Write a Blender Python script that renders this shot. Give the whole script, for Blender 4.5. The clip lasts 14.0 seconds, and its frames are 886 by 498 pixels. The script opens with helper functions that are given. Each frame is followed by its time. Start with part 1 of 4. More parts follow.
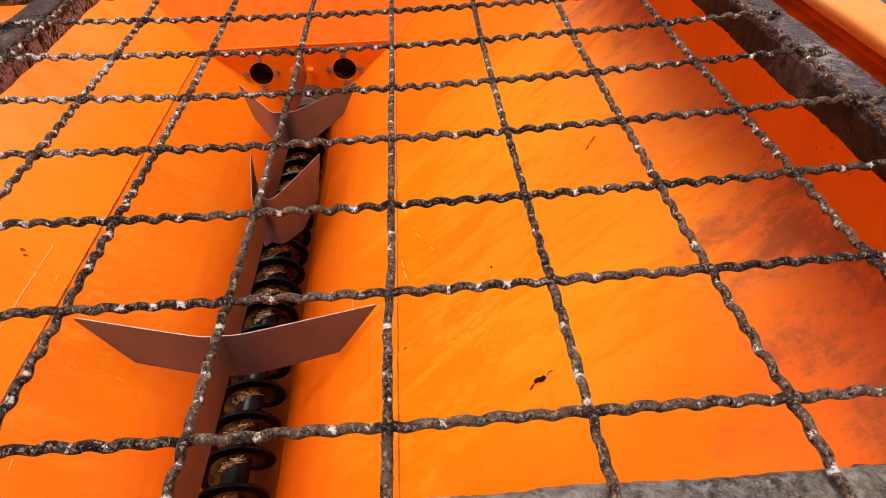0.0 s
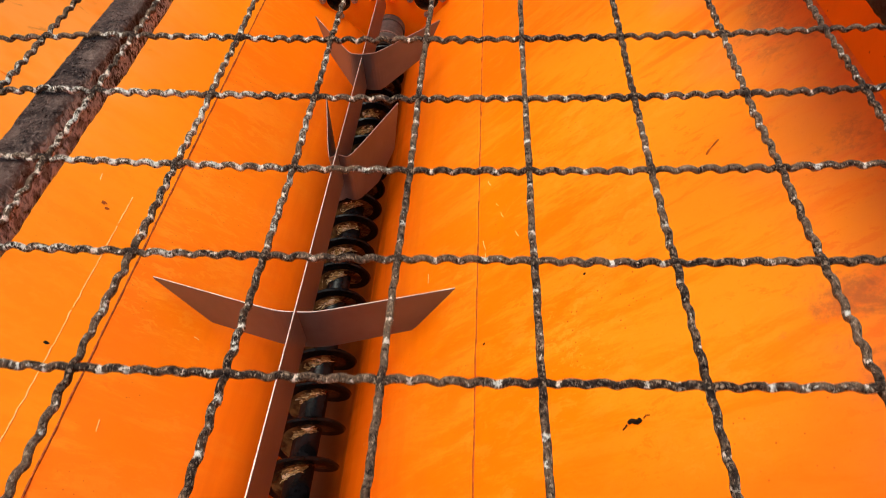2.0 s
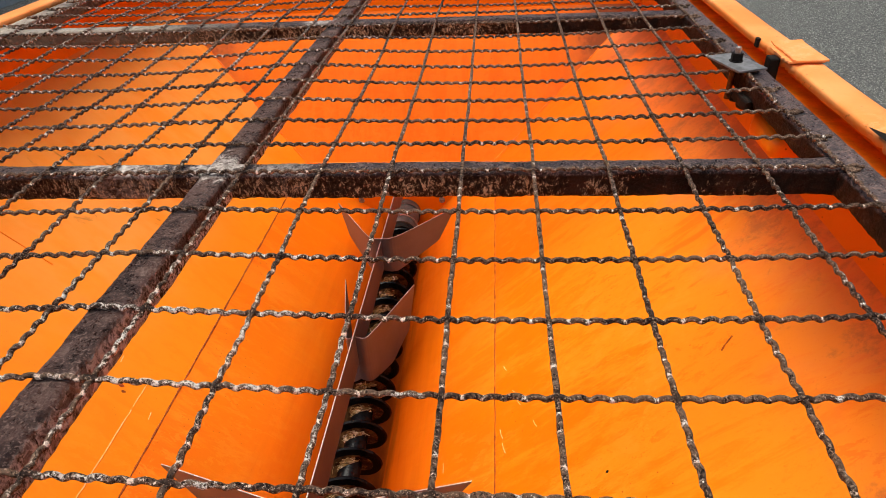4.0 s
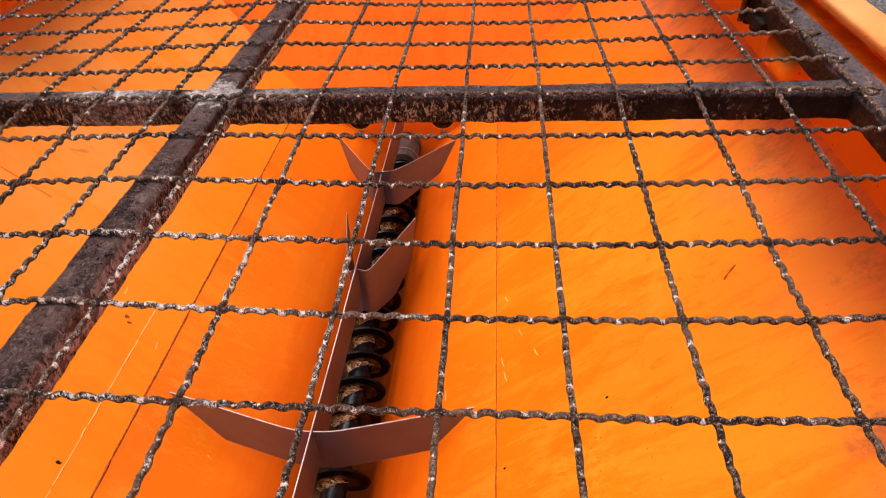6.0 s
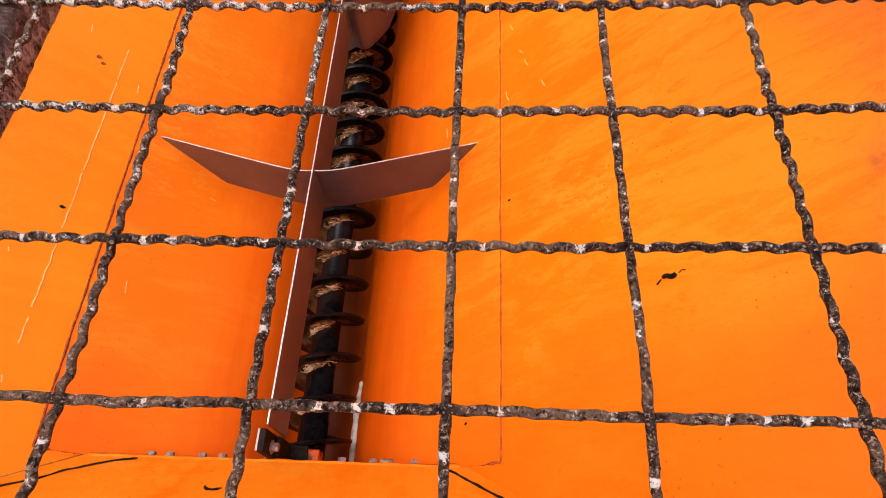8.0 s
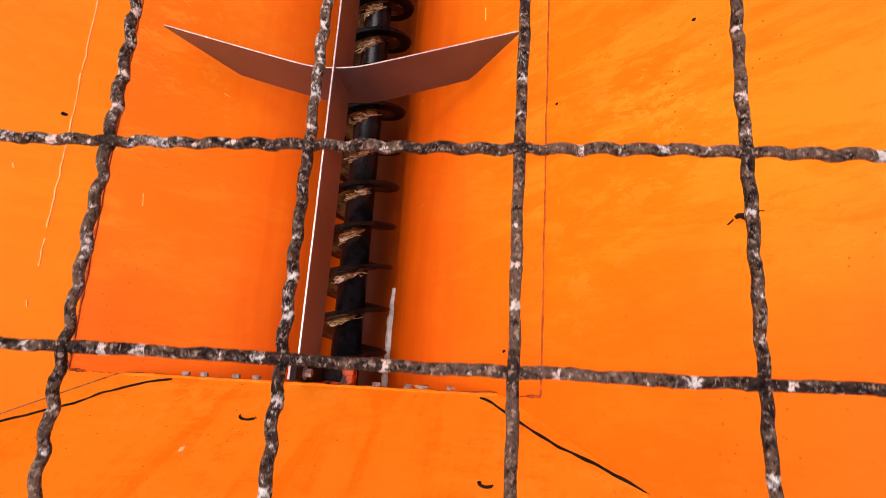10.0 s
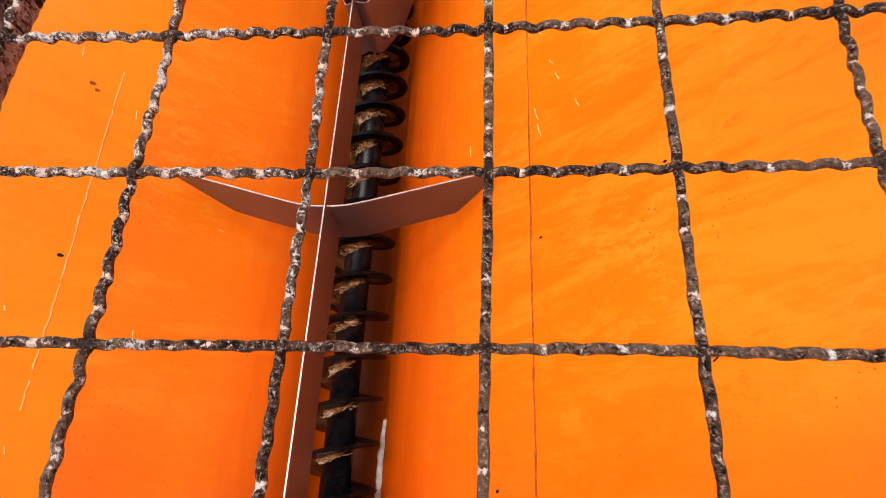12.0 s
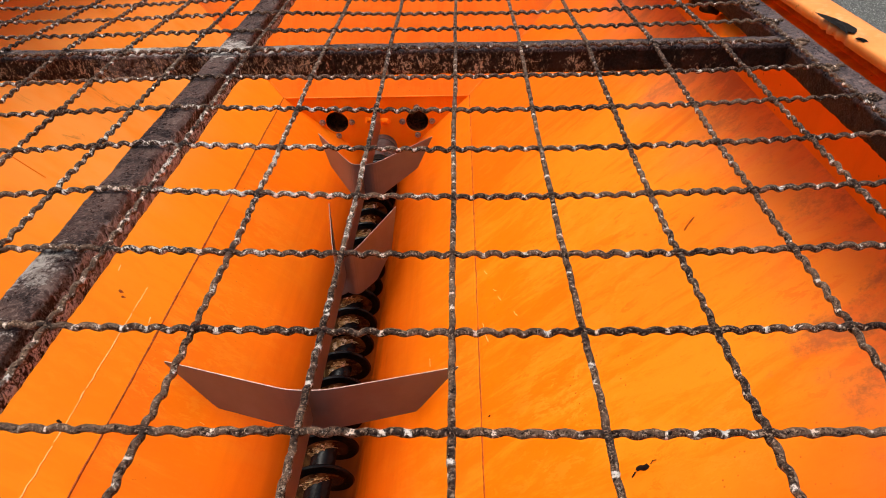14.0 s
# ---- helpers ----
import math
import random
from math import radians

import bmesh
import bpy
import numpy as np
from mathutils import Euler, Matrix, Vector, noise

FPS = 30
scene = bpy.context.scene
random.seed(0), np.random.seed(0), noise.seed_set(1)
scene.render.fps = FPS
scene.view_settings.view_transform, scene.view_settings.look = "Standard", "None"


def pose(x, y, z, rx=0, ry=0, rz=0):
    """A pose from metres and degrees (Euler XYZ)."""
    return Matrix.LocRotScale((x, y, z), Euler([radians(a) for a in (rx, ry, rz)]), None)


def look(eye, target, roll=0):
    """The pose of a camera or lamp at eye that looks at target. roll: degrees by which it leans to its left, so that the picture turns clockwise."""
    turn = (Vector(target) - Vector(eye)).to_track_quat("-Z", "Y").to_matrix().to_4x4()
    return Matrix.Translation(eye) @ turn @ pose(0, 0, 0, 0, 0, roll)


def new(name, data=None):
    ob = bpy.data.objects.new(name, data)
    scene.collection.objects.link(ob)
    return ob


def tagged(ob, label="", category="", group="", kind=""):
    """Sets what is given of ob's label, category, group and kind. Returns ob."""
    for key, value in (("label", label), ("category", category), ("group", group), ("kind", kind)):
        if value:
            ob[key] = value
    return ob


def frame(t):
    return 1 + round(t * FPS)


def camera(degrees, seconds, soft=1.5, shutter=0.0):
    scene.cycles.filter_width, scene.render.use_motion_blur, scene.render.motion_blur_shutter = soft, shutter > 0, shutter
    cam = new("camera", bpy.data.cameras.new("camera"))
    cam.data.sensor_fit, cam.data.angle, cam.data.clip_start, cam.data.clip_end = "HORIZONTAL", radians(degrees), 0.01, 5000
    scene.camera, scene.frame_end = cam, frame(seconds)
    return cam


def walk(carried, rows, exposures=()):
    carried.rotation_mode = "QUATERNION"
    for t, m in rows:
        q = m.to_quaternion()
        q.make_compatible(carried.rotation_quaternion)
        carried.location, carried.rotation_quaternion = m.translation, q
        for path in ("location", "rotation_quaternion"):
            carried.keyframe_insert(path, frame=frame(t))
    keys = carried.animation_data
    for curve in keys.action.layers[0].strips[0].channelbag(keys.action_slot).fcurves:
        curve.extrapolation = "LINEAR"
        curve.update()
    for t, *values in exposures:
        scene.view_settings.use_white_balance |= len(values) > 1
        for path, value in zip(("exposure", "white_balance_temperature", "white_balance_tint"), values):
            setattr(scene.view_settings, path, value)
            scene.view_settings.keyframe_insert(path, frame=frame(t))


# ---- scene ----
cam = camera(70.3, 14.0, soft=0.6, shutter=0.2)
PATH = [
    (0, (0.125, -0.577, 1.877), (0.173, 0.946, 0.581), -2.5),
    (0.5, (0.127, -0.558, 1.907), (0.12, 0.901, 0.539), -2.2),
    (1, (0.087, -0.526, 1.932), (0.036, 0.841, 0.473), -2.1),
    (1.5, (0.057, -0.483, 1.931), (-0.027, 0.81, 0.408), -2.6),
    (2, (0.064, -0.397, 1.95), (-0.07, 0.921, 0.451), -3.7),
    (2.5, (0.056, -0.368, 1.968), (-0.098, 1.047, 0.563), -3.8),
    (3, (0.049, -0.368, 1.981), (-0.112, 1.183, 0.729), -3.5),
    (3.2, (0.049, -0.371, 1.987), (-0.113, 1.232, 0.802), -3.3),
    (5.3, (0.041, -0.386, 2.019), (-0.135, 1.285, 0.934), -3.4),
    (5.5, (0.042, -0.387, 2.014), (-0.137, 1.252, 0.881), -3.6),
    (6, (0.041, -0.381, 1.991), (-0.123, 1.155, 0.72), -3.5),
    (6.5, (0.037, -0.371, 1.971), (-0.106, 1.015, 0.536), -3.5),
    (7, (0.036, -0.367, 1.946), (-0.103, 0.855, 0.37), -4.5),
    (7.5, (0.03, -0.37, 1.927), (-0.11, 0.702, 0.244), -5.8),
    (7.7, (0.026, -0.374, 1.925), (-0.11, 0.639, 0.206), -6.1),
    (9.8, (-0.001, -0.25, 1.87), (-0.225, 0.32, -0.03), -19.0),
    (10, (-0.001, -0.217, 1.871), (-0.229, 0.273, -0.054), -22.3),
    (10.5, (-0.001, -0.135, 1.863), (-0.22, 0.269, -0.083), -26.8),
    (11, (-0.004, -0.135, 1.865), (-0.193, 0.327, -0.072), -21.7),
    (11.5, (0.003, -0.133, 1.876), (-0.187, 0.46, -0.025), -17.4),
    (12, (0.013, -0.179, 1.893), (-0.207, 0.638, 0.081), -14.1),
    (12.5, (0.055, -0.286, 1.929), (-0.17, 0.83, 0.285), -10.1),
    (13, (0.053, -0.412, 1.946), (-0.114, 0.948, 0.489), -6.2),
    (13.5, (0.037, -0.498, 1.95), (-0.07, 1.019, 0.651), -3.7),
    (14, (0.008, -0.547, 1.943), (-0.052, 1.05, 0.741), -1.8),
]
# the clip's white balance drifts a little as the view tips down and up
TINTS = [(0, 9), (0.5, 5), (1.5, -4), (3, -4), (5.5, 14), (6, 14), (6.5, 9), (7.5, 13), (10, 20), (11.5, 20), (12, 11), (12.5, 8), (14, 5)]
walk(cam, [(t, look(eye, target, roll)) for t, eye, target, roll in PATH], exposures=[(t, 0.45, 6500, tint) for t, tint in TINTS])

# ---- daylight: bright overcast ----
world = bpy.data.worlds.new("sky")
scene.world = world
world.use_nodes = True
wn = world.node_tree.nodes
sky = wn.new("ShaderNodeTexSky")
sky.sky_type = "NISHITA"
sky.sun_disc = False
sky.sun_elevation, sky.sun_rotation = radians(80), radians(250)
sky.air_density, sky.dust_density, sky.ozone_density = 0.6, 8.0, 0.0
world.node_tree.links.new(sky.outputs[0], wn["Background"].inputs[0])
wn["Background"].inputs[1].default_value = 0.11
sun = new("sun", bpy.data.lights.new("sun", "SUN"))
sun.data.energy, sun.data.angle, sun.data.color = 1.5, radians(40), (1.0, 0.975, 0.94)
sun.matrix_world = look((0, 0, 20), (0.35, 0.05, 17.5))


# ---- materials ----
class Shader:
    """A small builder for node materials in world metres."""

    def __init__(self, name, roughness=0.5, metallic=0.0):
        self.m = bpy.data.materials.new(name)
        self.m.use_nodes = True
        self.t = self.m.node_tree
        self.b = self.t.nodes["Principled BSDF"]
        self.b.inputs["Roughness"].default_value = roughness
        self.b.inputs["Metallic"].default_value = metallic
        self.pos = self.t.nodes.new("ShaderNodeNewGeometry").outputs["Position"]

    def link(self, a, b):
        self.t.links.new(a, b)

    def put(self, socket, v):
        if isinstance(v, bpy.types.NodeSocket):
            self.link(v, socket)
        elif isinstance(v, tuple) and len(v) == 3 and len(socket.default_value) == 4:
            socket.default_value = (*v, 1)
        else:
            socket.default_value = v

    def stretch(self, scale, turn=(0, 0, 0)):
        n = self.t.nodes.new("ShaderNodeMapping")
        n.inputs["Scale"].default_value = scale
        n.inputs["Rotation"].default_value = turn
        self.link(self.pos, n.inputs["Vector"])
        return n.outputs[0]

    def noise(self, scale, detail=4.0, rough=0.55, vec=None, distort=0.0):
        n = self.t.nodes.new("ShaderNodeTexNoise")
        n.inputs["Scale"].default_value, n.inputs["Detail"].default_value = scale, detail
        n.inputs["Roughness"].default_value, n.inputs["Distortion"].default_value = rough, distort
        self.link(vec or self.pos, n.inputs["Vector"])
        return n.outputs["Fac"]

    def spots(self, scale, vec=None):
        n = self.t.nodes.new("ShaderNodeTexVoronoi")
        n.inputs["Scale"].default_value = scale
        self.link(vec or self.pos, n.inputs["Vector"])
        return n.outputs["Distance"]

    def deposit(self, name):
        n = self.t.nodes.new("ShaderNodeAttribute")
        n.attribute_name = name
        return n.outputs["Fac"]

    def step(self, fac, lo, hi, a=0.0, b=1.0):
        n = self.t.nodes.new("ShaderNodeMapRange")
        n.interpolation_type = "SMOOTHSTEP"
        for k, v in zip(("Value", "From Min", "From Max", "To Min", "To Max"), (fac, lo, hi, a, b)):
            self.put(n.inputs[k], v)
        return n.outputs[0]

    def math(self, op, a, b=0.0):
        n = self.t.nodes.new("ShaderNodeMath")
        n.operation = op
        self.put(n.inputs[0], a), self.put(n.inputs[1], b)
        return n.outputs[0]

    def mix(self, fac, a, b):
        n = self.t.nodes.new("ShaderNodeMix")
        n.data_type = "RGBA"
        self.put(n.inputs[0], fac), self.put(n.inputs[6], a), self.put(n.inputs[7], b)
        return n.outputs[2]

    def axis(self, k):
        n = self.t.nodes.new("ShaderNodeSeparateXYZ")
        self.link(self.pos, n.inputs[0])
        return n.outputs[k]

    def near(self, place, lo, hi):
        n = self.t.nodes.new("ShaderNodeVectorMath")
        n.operation = "DISTANCE"
        self.link(self.pos, n.inputs[0])
        n.inputs[1].default_value = place
        return self.step(n.outputs["Value"], lo, hi, 1.0, 0.0)

    def bump(self, height, strength=0.3, distance=0.002):
        n = self.t.nodes.new("ShaderNodeBump")
        n.inputs["Strength"].default_value, n.inputs["Distance"].default_value = strength, distance
        self.link(height, n.inputs["Height"])
        self.link(n.outputs[0], self.b.inputs["Normal"])

    def color(self, v):
        self.put(self.b.inputs["Base Color"], v)
        return self

    def rough(self, v):
        self.put(self.b.inputs["Roughness"], v)
        return self


def orange_paint(name, stained=False, greasy=False, cornered=False, endwise=False):
    s = Shader(name, 0.42)
    s.b.inputs["Specular IOR Level"].default_value = 0.22
    # runs and wipe marks follow the fall of the sheet
    fall = s.stretch((2.2, 0.45, 0.45) if endwise else (0.45, 2.2, 0.45), (0, 0, 0.12))
    broad = s.noise(2.3, 3.0)
    streak = s.noise(5.0, 8.0, 0.68, fall, 0.9)
    small = s.noise(15.0, 7.0, 0.68, s.stretch((0.6, 1.8, 0.6), (0, 0, 0.1)), 0.7)
    fine = s.noise(210.0, 3.0)
    c = s.mix(s.step(broad, 0.35, 0.65), (0.90, 0.184, 0.0014), (0.92, 0.212, 0.0018))
    film = s.math("ADD", s.math("MULTIPLY", streak, 0.65), s.math("MULTIPLY", small, 0.35))
    if stained:
        film = s.math("ADD", film, s.step(s.axis(0), 0.04, 0.36, -0.035, 0.075))
        film = s.math("ADD", film, s.step(s.axis(0), -0.72, -0.80, 0.0, 0.08))
    if endwise:
        film = s.math("ADD", film, 0.05)
    c = s.mix(s.step(film, 0.465, 0.585, 0.0, 0.85), c, (0.94, 0.274, 0.010))
    mottle = s.noise(26.0, 9.0, 0.72, s.stretch((0.8, 1.5, 0.8), (0.0, 0.0, 0.1)), 0.4)
    c = s.mix(s.math("MULTIPLY", s.step(mottle, 0.52, 0.57), s.step(s.noise(3.4, 3.0), 0.42, 0.62, 0.05, 0.5)), c, (0.96, 0.325, 0.026))
    c = s.mix(s.math("MULTIPLY", s.step(mottle, 0.45, 0.39), s.step(s.noise(4.1, 3.0), 0.45, 0.60, 0.1, 0.7)), c, (0.88, 0.176, 0.0016))
    if stained:
        swipe = s.math("ABSOLUTE", s.math("ADD", s.math("SUBTRACT", s.axis(1), 0.822), s.math("MULTIPLY", s.math("SUBTRACT", s.noise(5.0, 4.0), 0.5), 0.06)))
        swipe = s.math("MULTIPLY", s.step(swipe, 0.004, 0.015, 0.75, 0.0), s.math("MULTIPLY", s.step(s.axis(0), 0.36, 0.44), s.step(s.axis(0), 0.60, 0.52)))
        c = s.mix(swipe, c, (0.86, 0.160, 0.002))
    c = s.mix(s.step(fine, 0.60, 0.75, 0.0, 0.3), c, (0.74, 0.13, 0.003))
    c = s.mix(s.step(s.axis(1), 0.6, 1.8, 0.0, 0.36), c, (0.85, 0.142, 0.002))
    if stained:
        c = s.mix(s.math("MULTIPLY", s.step(s.axis(1), 0.9, 1.7, 0.0, 0.5), s.step(s.axis(0), -0.4, -0.2)), c, (0.80, 0.120, 0.002))
    if stained or greasy:
        # shade of someone standing at the discharge end, painted in as deeper orange
        end_shade = s.math("ADD", s.axis(1), s.math("MULTIPLY", s.math("SUBTRACT", s.noise(3.6, 4.0, 0.6), 0.5), 0.5))
        c = s.mix(s.step(end_shade, 0.14, -0.20, 0.0, 0.78), c, (0.83, 0.128, 0.001) if greasy else (0.87, 0.140, 0.0014))
    specks = s.math("MULTIPLY", s.step(s.spots(62.0), 0.06, 0.13, 1.0, 0.0), s.step(s.noise(3.0), 0.48, 0.60, 0.0, 0.9))
    c = s.mix(specks, c, (0.52, 0.085, 0.003))
    dots = s.math("MULTIPLY", s.step(s.spots(11.0), 0.012, 0.020, 1.0, 0.0), s.step(s.noise(6.0), 0.5, 0.55))
    c = s.mix(dots, c, (0.08, 0.02, 0.01))
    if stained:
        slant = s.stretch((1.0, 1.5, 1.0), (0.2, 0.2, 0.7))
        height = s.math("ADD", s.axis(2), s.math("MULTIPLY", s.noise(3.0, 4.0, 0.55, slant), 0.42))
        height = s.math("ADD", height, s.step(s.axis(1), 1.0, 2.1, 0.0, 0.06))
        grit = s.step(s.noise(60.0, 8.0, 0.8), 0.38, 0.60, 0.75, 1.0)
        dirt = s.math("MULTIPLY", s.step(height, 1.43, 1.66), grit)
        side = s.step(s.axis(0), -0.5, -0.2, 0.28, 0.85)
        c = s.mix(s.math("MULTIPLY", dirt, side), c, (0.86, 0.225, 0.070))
        blotch = s.math("SUBTRACT", s.noise(5.0, 10.0, 0.72, slant, 0.3), 0.5)
        dark = s.math("ADD", height, s.math("MULTIPLY", blotch, 0.55))
        dark = s.math("ADD", dark, s.math("MULTIPLY", s.math("SUBTRACT", s.noise(13.0, 9.0, 0.74, None, 0.4), 0.5), 0.50))
        dark = s.math("ADD", dark, s.math("MULTIPLY", s.math("SUBTRACT", s.noise(140.0, 4.0, 0.7), 0.5), 0.10))
        dark = s.math("ADD", dark, s.step(s.axis(1), 0.40, -0.05, 0.0, 0.045))
        dark = s.math("MULTIPLY", s.step(dark, 1.53, 1.67, 0.0, 0.80), s.step(s.axis(1), 0.10, 0.50, 1.0, 0.66))
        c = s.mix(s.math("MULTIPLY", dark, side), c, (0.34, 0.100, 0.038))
        # pale dust film and a few dark smears on the other side wall
        c = s.mix(s.step(s.axis(0), -0.6, -0.8, 0.0, 0.6), c, (0.96, 0.312, 0.012))
        west = s.math("MULTIPLY", s.step(s.axis(0), -0.80, -1.0), s.step(s.axis(1), 0.5, 1.0, 0.15, 1.0))
        film = s.step(s.math("ADD", s.noise(5.0, 4.0, 0.6, s.stretch((1.0, 2.0, 1.0), (0.3, 0.2, -0.8))), s.math("MULTIPLY", s.axis(2), 0.25)), 0.60, 0.90, 0.2, 0.85)
        c = s.mix(s.math("MULTIPLY", west, film), c, (0.95, 0.358, 0.066))
        smear = s.math("MULTIPLY", s.step(s.noise(7.0, 7.0, 0.7, s.stretch((1.0, 2.4, 1.0), (0.2, 0.3, 0.9)), 0.8), 0.60, 0.72, 0.0, 0.7), s.near((-1.06, 1.30, 1.1), 0.15, 0.45))
        c = s.mix(smear, c, (0.06, 0.022, 0.010))
        s.rough(s.step(dirt, 0.0, 1.0, 0.40, 0.85))
    else:
        s.rough(s.step(streak, 0.3, 0.8, 0.36, 0.52))
    if cornered:
        # redder sheet with brown dirt towards its outer corners
        c = s.mix(0.2, c, (0.86, 0.140, 0.002))
        out = s.math("ABSOLUTE", s.math("ADD", s.axis(0), 0.36))
        out = s.math("ADD", out, s.math("MULTIPLY", s.noise(4.0, 6.0, 0.65, s.stretch((1.0, 1.0, 0.5), (0.2, 0.6, 0.1)), 0.6), 0.36))
        c = s.mix(s.step(out, 0.76, 1.06, 0.0, 0.72), c, (0.36, 0.105, 0.044))
        c = s.mix(s.step(s.math("ADD", out, s.math("MULTIPLY", s.noise(30.0, 6.0, 0.7), 0.3)), 1.08, 1.22, 0.0, 0.6), c, (0.10, 0.035, 0.018))
    if greasy:
        # grease and fines beside the screw, with the trough's shade painted in
        n = s.t.nodes.new("ShaderNodeVectorMath")
        n.operation = "DISTANCE"
        flat = s.t.nodes.new("ShaderNodeCombineXYZ")
        s.link(s.axis(0), flat.inputs[0]), s.link(s.axis(2), flat.inputs[2])
        s.link(flat.outputs[0], n.inputs[0])
        n.inputs[1].default_value = (-0.347, 0, 0.568)
        d = s.math("ADD", s.axis(2), s.math("MULTIPLY", s.noise(13.0, 5.0, 0.6, s.stretch((1.0, 0.25, 1.0))), 0.08))
        d = s.math("ADD", d, s.step(s.axis(0), -0.36, -0.42, 0.0, 0.05))
        drag = s.noise(22.0, 5.0, 0.6, s.stretch((1.0, 0.12, 1.0)))
        film = s.math("ADD", s.math("ADD", n.outputs["Value"], s.step(s.axis(0), -0.36, -0.42, 0.0, 0.03)), s.math("MULTIPLY", drag, 0.16))
        # orange light bounced between the trough's sides, painted as a redder base
        c = s.mix(s.step(s.axis(2), 0.83, 0.66, 0.05, 0.55), c, (0.88, 0.166, 0.001))
        c = s.mix(s.step(film, 0.16, 0.43, 0.90, 0.0), c, (0.52, 0.064, 0.001))
        c = s.mix(s.step(film, 0.13, 0.21, 0.85, 0.0), c, (0.22, 0.034, 0.002))
        c = s.mix(s.step(d, 0.46, 0.57, 0.88, 0.0), c, (0.070, 0.018, 0.005))
        s.put(s.b.inputs["Specular IOR Level"], s.step(d, 0.54, 0.68, 0.06, 0.35))
    s.color(c)
    s.bump(s.math("ADD", s.noise(9.0, 2.0), s.math("MULTIPLY", s.noise(90.0, 2.0), 0.08)), 0.25, 0.006)
    return s.m


ORANGE = orange_paint("orange_paint")
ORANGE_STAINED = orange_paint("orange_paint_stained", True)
ORANGE_GREASY_SHADED = orange_paint("orange_paint_greasy_shaded", greasy=True)
ORANGE_END = orange_paint("orange_paint_end_wall", cornered=True, endwise=True)
ORANGE_NEAR = orange_paint("orange_paint_discharge_wall", endwise=True)


def rim_paint():
    s = Shader("orange_with_sky_sheen", 0.45)
    # paler than the wall paint: the sky's sheen on the rim is painted in
    c = s.mix(s.step(s.noise(7.0, 5.0), 0.35, 0.7), (0.90, 0.25, 0.045), (0.92, 0.34, 0.10))
    c = s.mix(s.step(s.noise(60.0, 4.0), 0.66, 0.72, 0.0, 0.6), c, (0.35, 0.08, 0.02))
    for place, r in (((0.605, 0.47, 1.62), 0.14), ((0.605, 0.86, 1.62), 0.13)):
        worn = s.math("MULTIPLY", s.near(place, r * 0.3, r), s.step(s.noise(45.0, 7.0, 0.75), 0.48, 0.64, 0.0, 0.5))
        c = s.mix(worn, c, (0.92, 0.46, 0.24))
    s.color(c)
    s.bump(s.noise(40.0, 3.0), 0.2, 0.003)
    return s.m


RIM = rim_paint()


def upper_paint():
    """Deep red-orange with road film, darkened towards the rim."""
    s = Shader("deep_orange_paint", 0.5)
    s.b.inputs["Specular IOR Level"].default_value = 0.3
    c = s.mix(s.step(s.noise(3.0, 4.0), 0.35, 0.65), (0.90, 0.215, 0.003), (0.93, 0.245, 0.004))
    film = s.noise(9.0, 6.0, 0.65, s.stretch((1.0, 1.0, 0.35)))
    c = s.mix(s.step(film, 0.50, 0.70, 0.0, 0.22), c, (0.50, 0.080, 0.008))
    c = s.mix(s.step(s.spots(40.0), 0.05, 0.09, 0.6, 0.0), c, (0.10, 0.022, 0.006))
    # ragged grime below the rim, with the rim's shade painted in
    under_rim = s.math("ADD", s.axis(2), s.math("MULTIPLY", s.math("SUBTRACT", s.noise(14.0, 6.0, 0.7), 0.5), 0.12))
    c = s.mix(s.step(under_rim, 1.545, 1.60, 0.0, 0.75), c, (0.26, 0.045, 0.008))
    s.color(c)
    s.bump(s.noise(40.0, 3.0), 0.2, 0.003)
    return s.m


DEEP_ORANGE = upper_paint()


def grimy_paint():
    s = Shader("grimy_orange_paint", 0.5)
    s.b.inputs["Specular IOR Level"].default_value = 0.25
    c = s.mix(s.step(s.noise(30.0, 3.0), 0.4, 0.6), (0.62, 0.09, 0.003), (0.45, 0.055, 0.003))
    c = s.mix(s.step(s.noise(48.0, 6.0, 0.7), 0.44, 0.56, 0.0, 0.93), c, (0.022, 0.010, 0.006))
    s.color(c)
    s.bump(s.noise(90.0, 4.0), 0.5, 0.003)
    return s.m


GRIMY_ORANGE = grimy_paint()


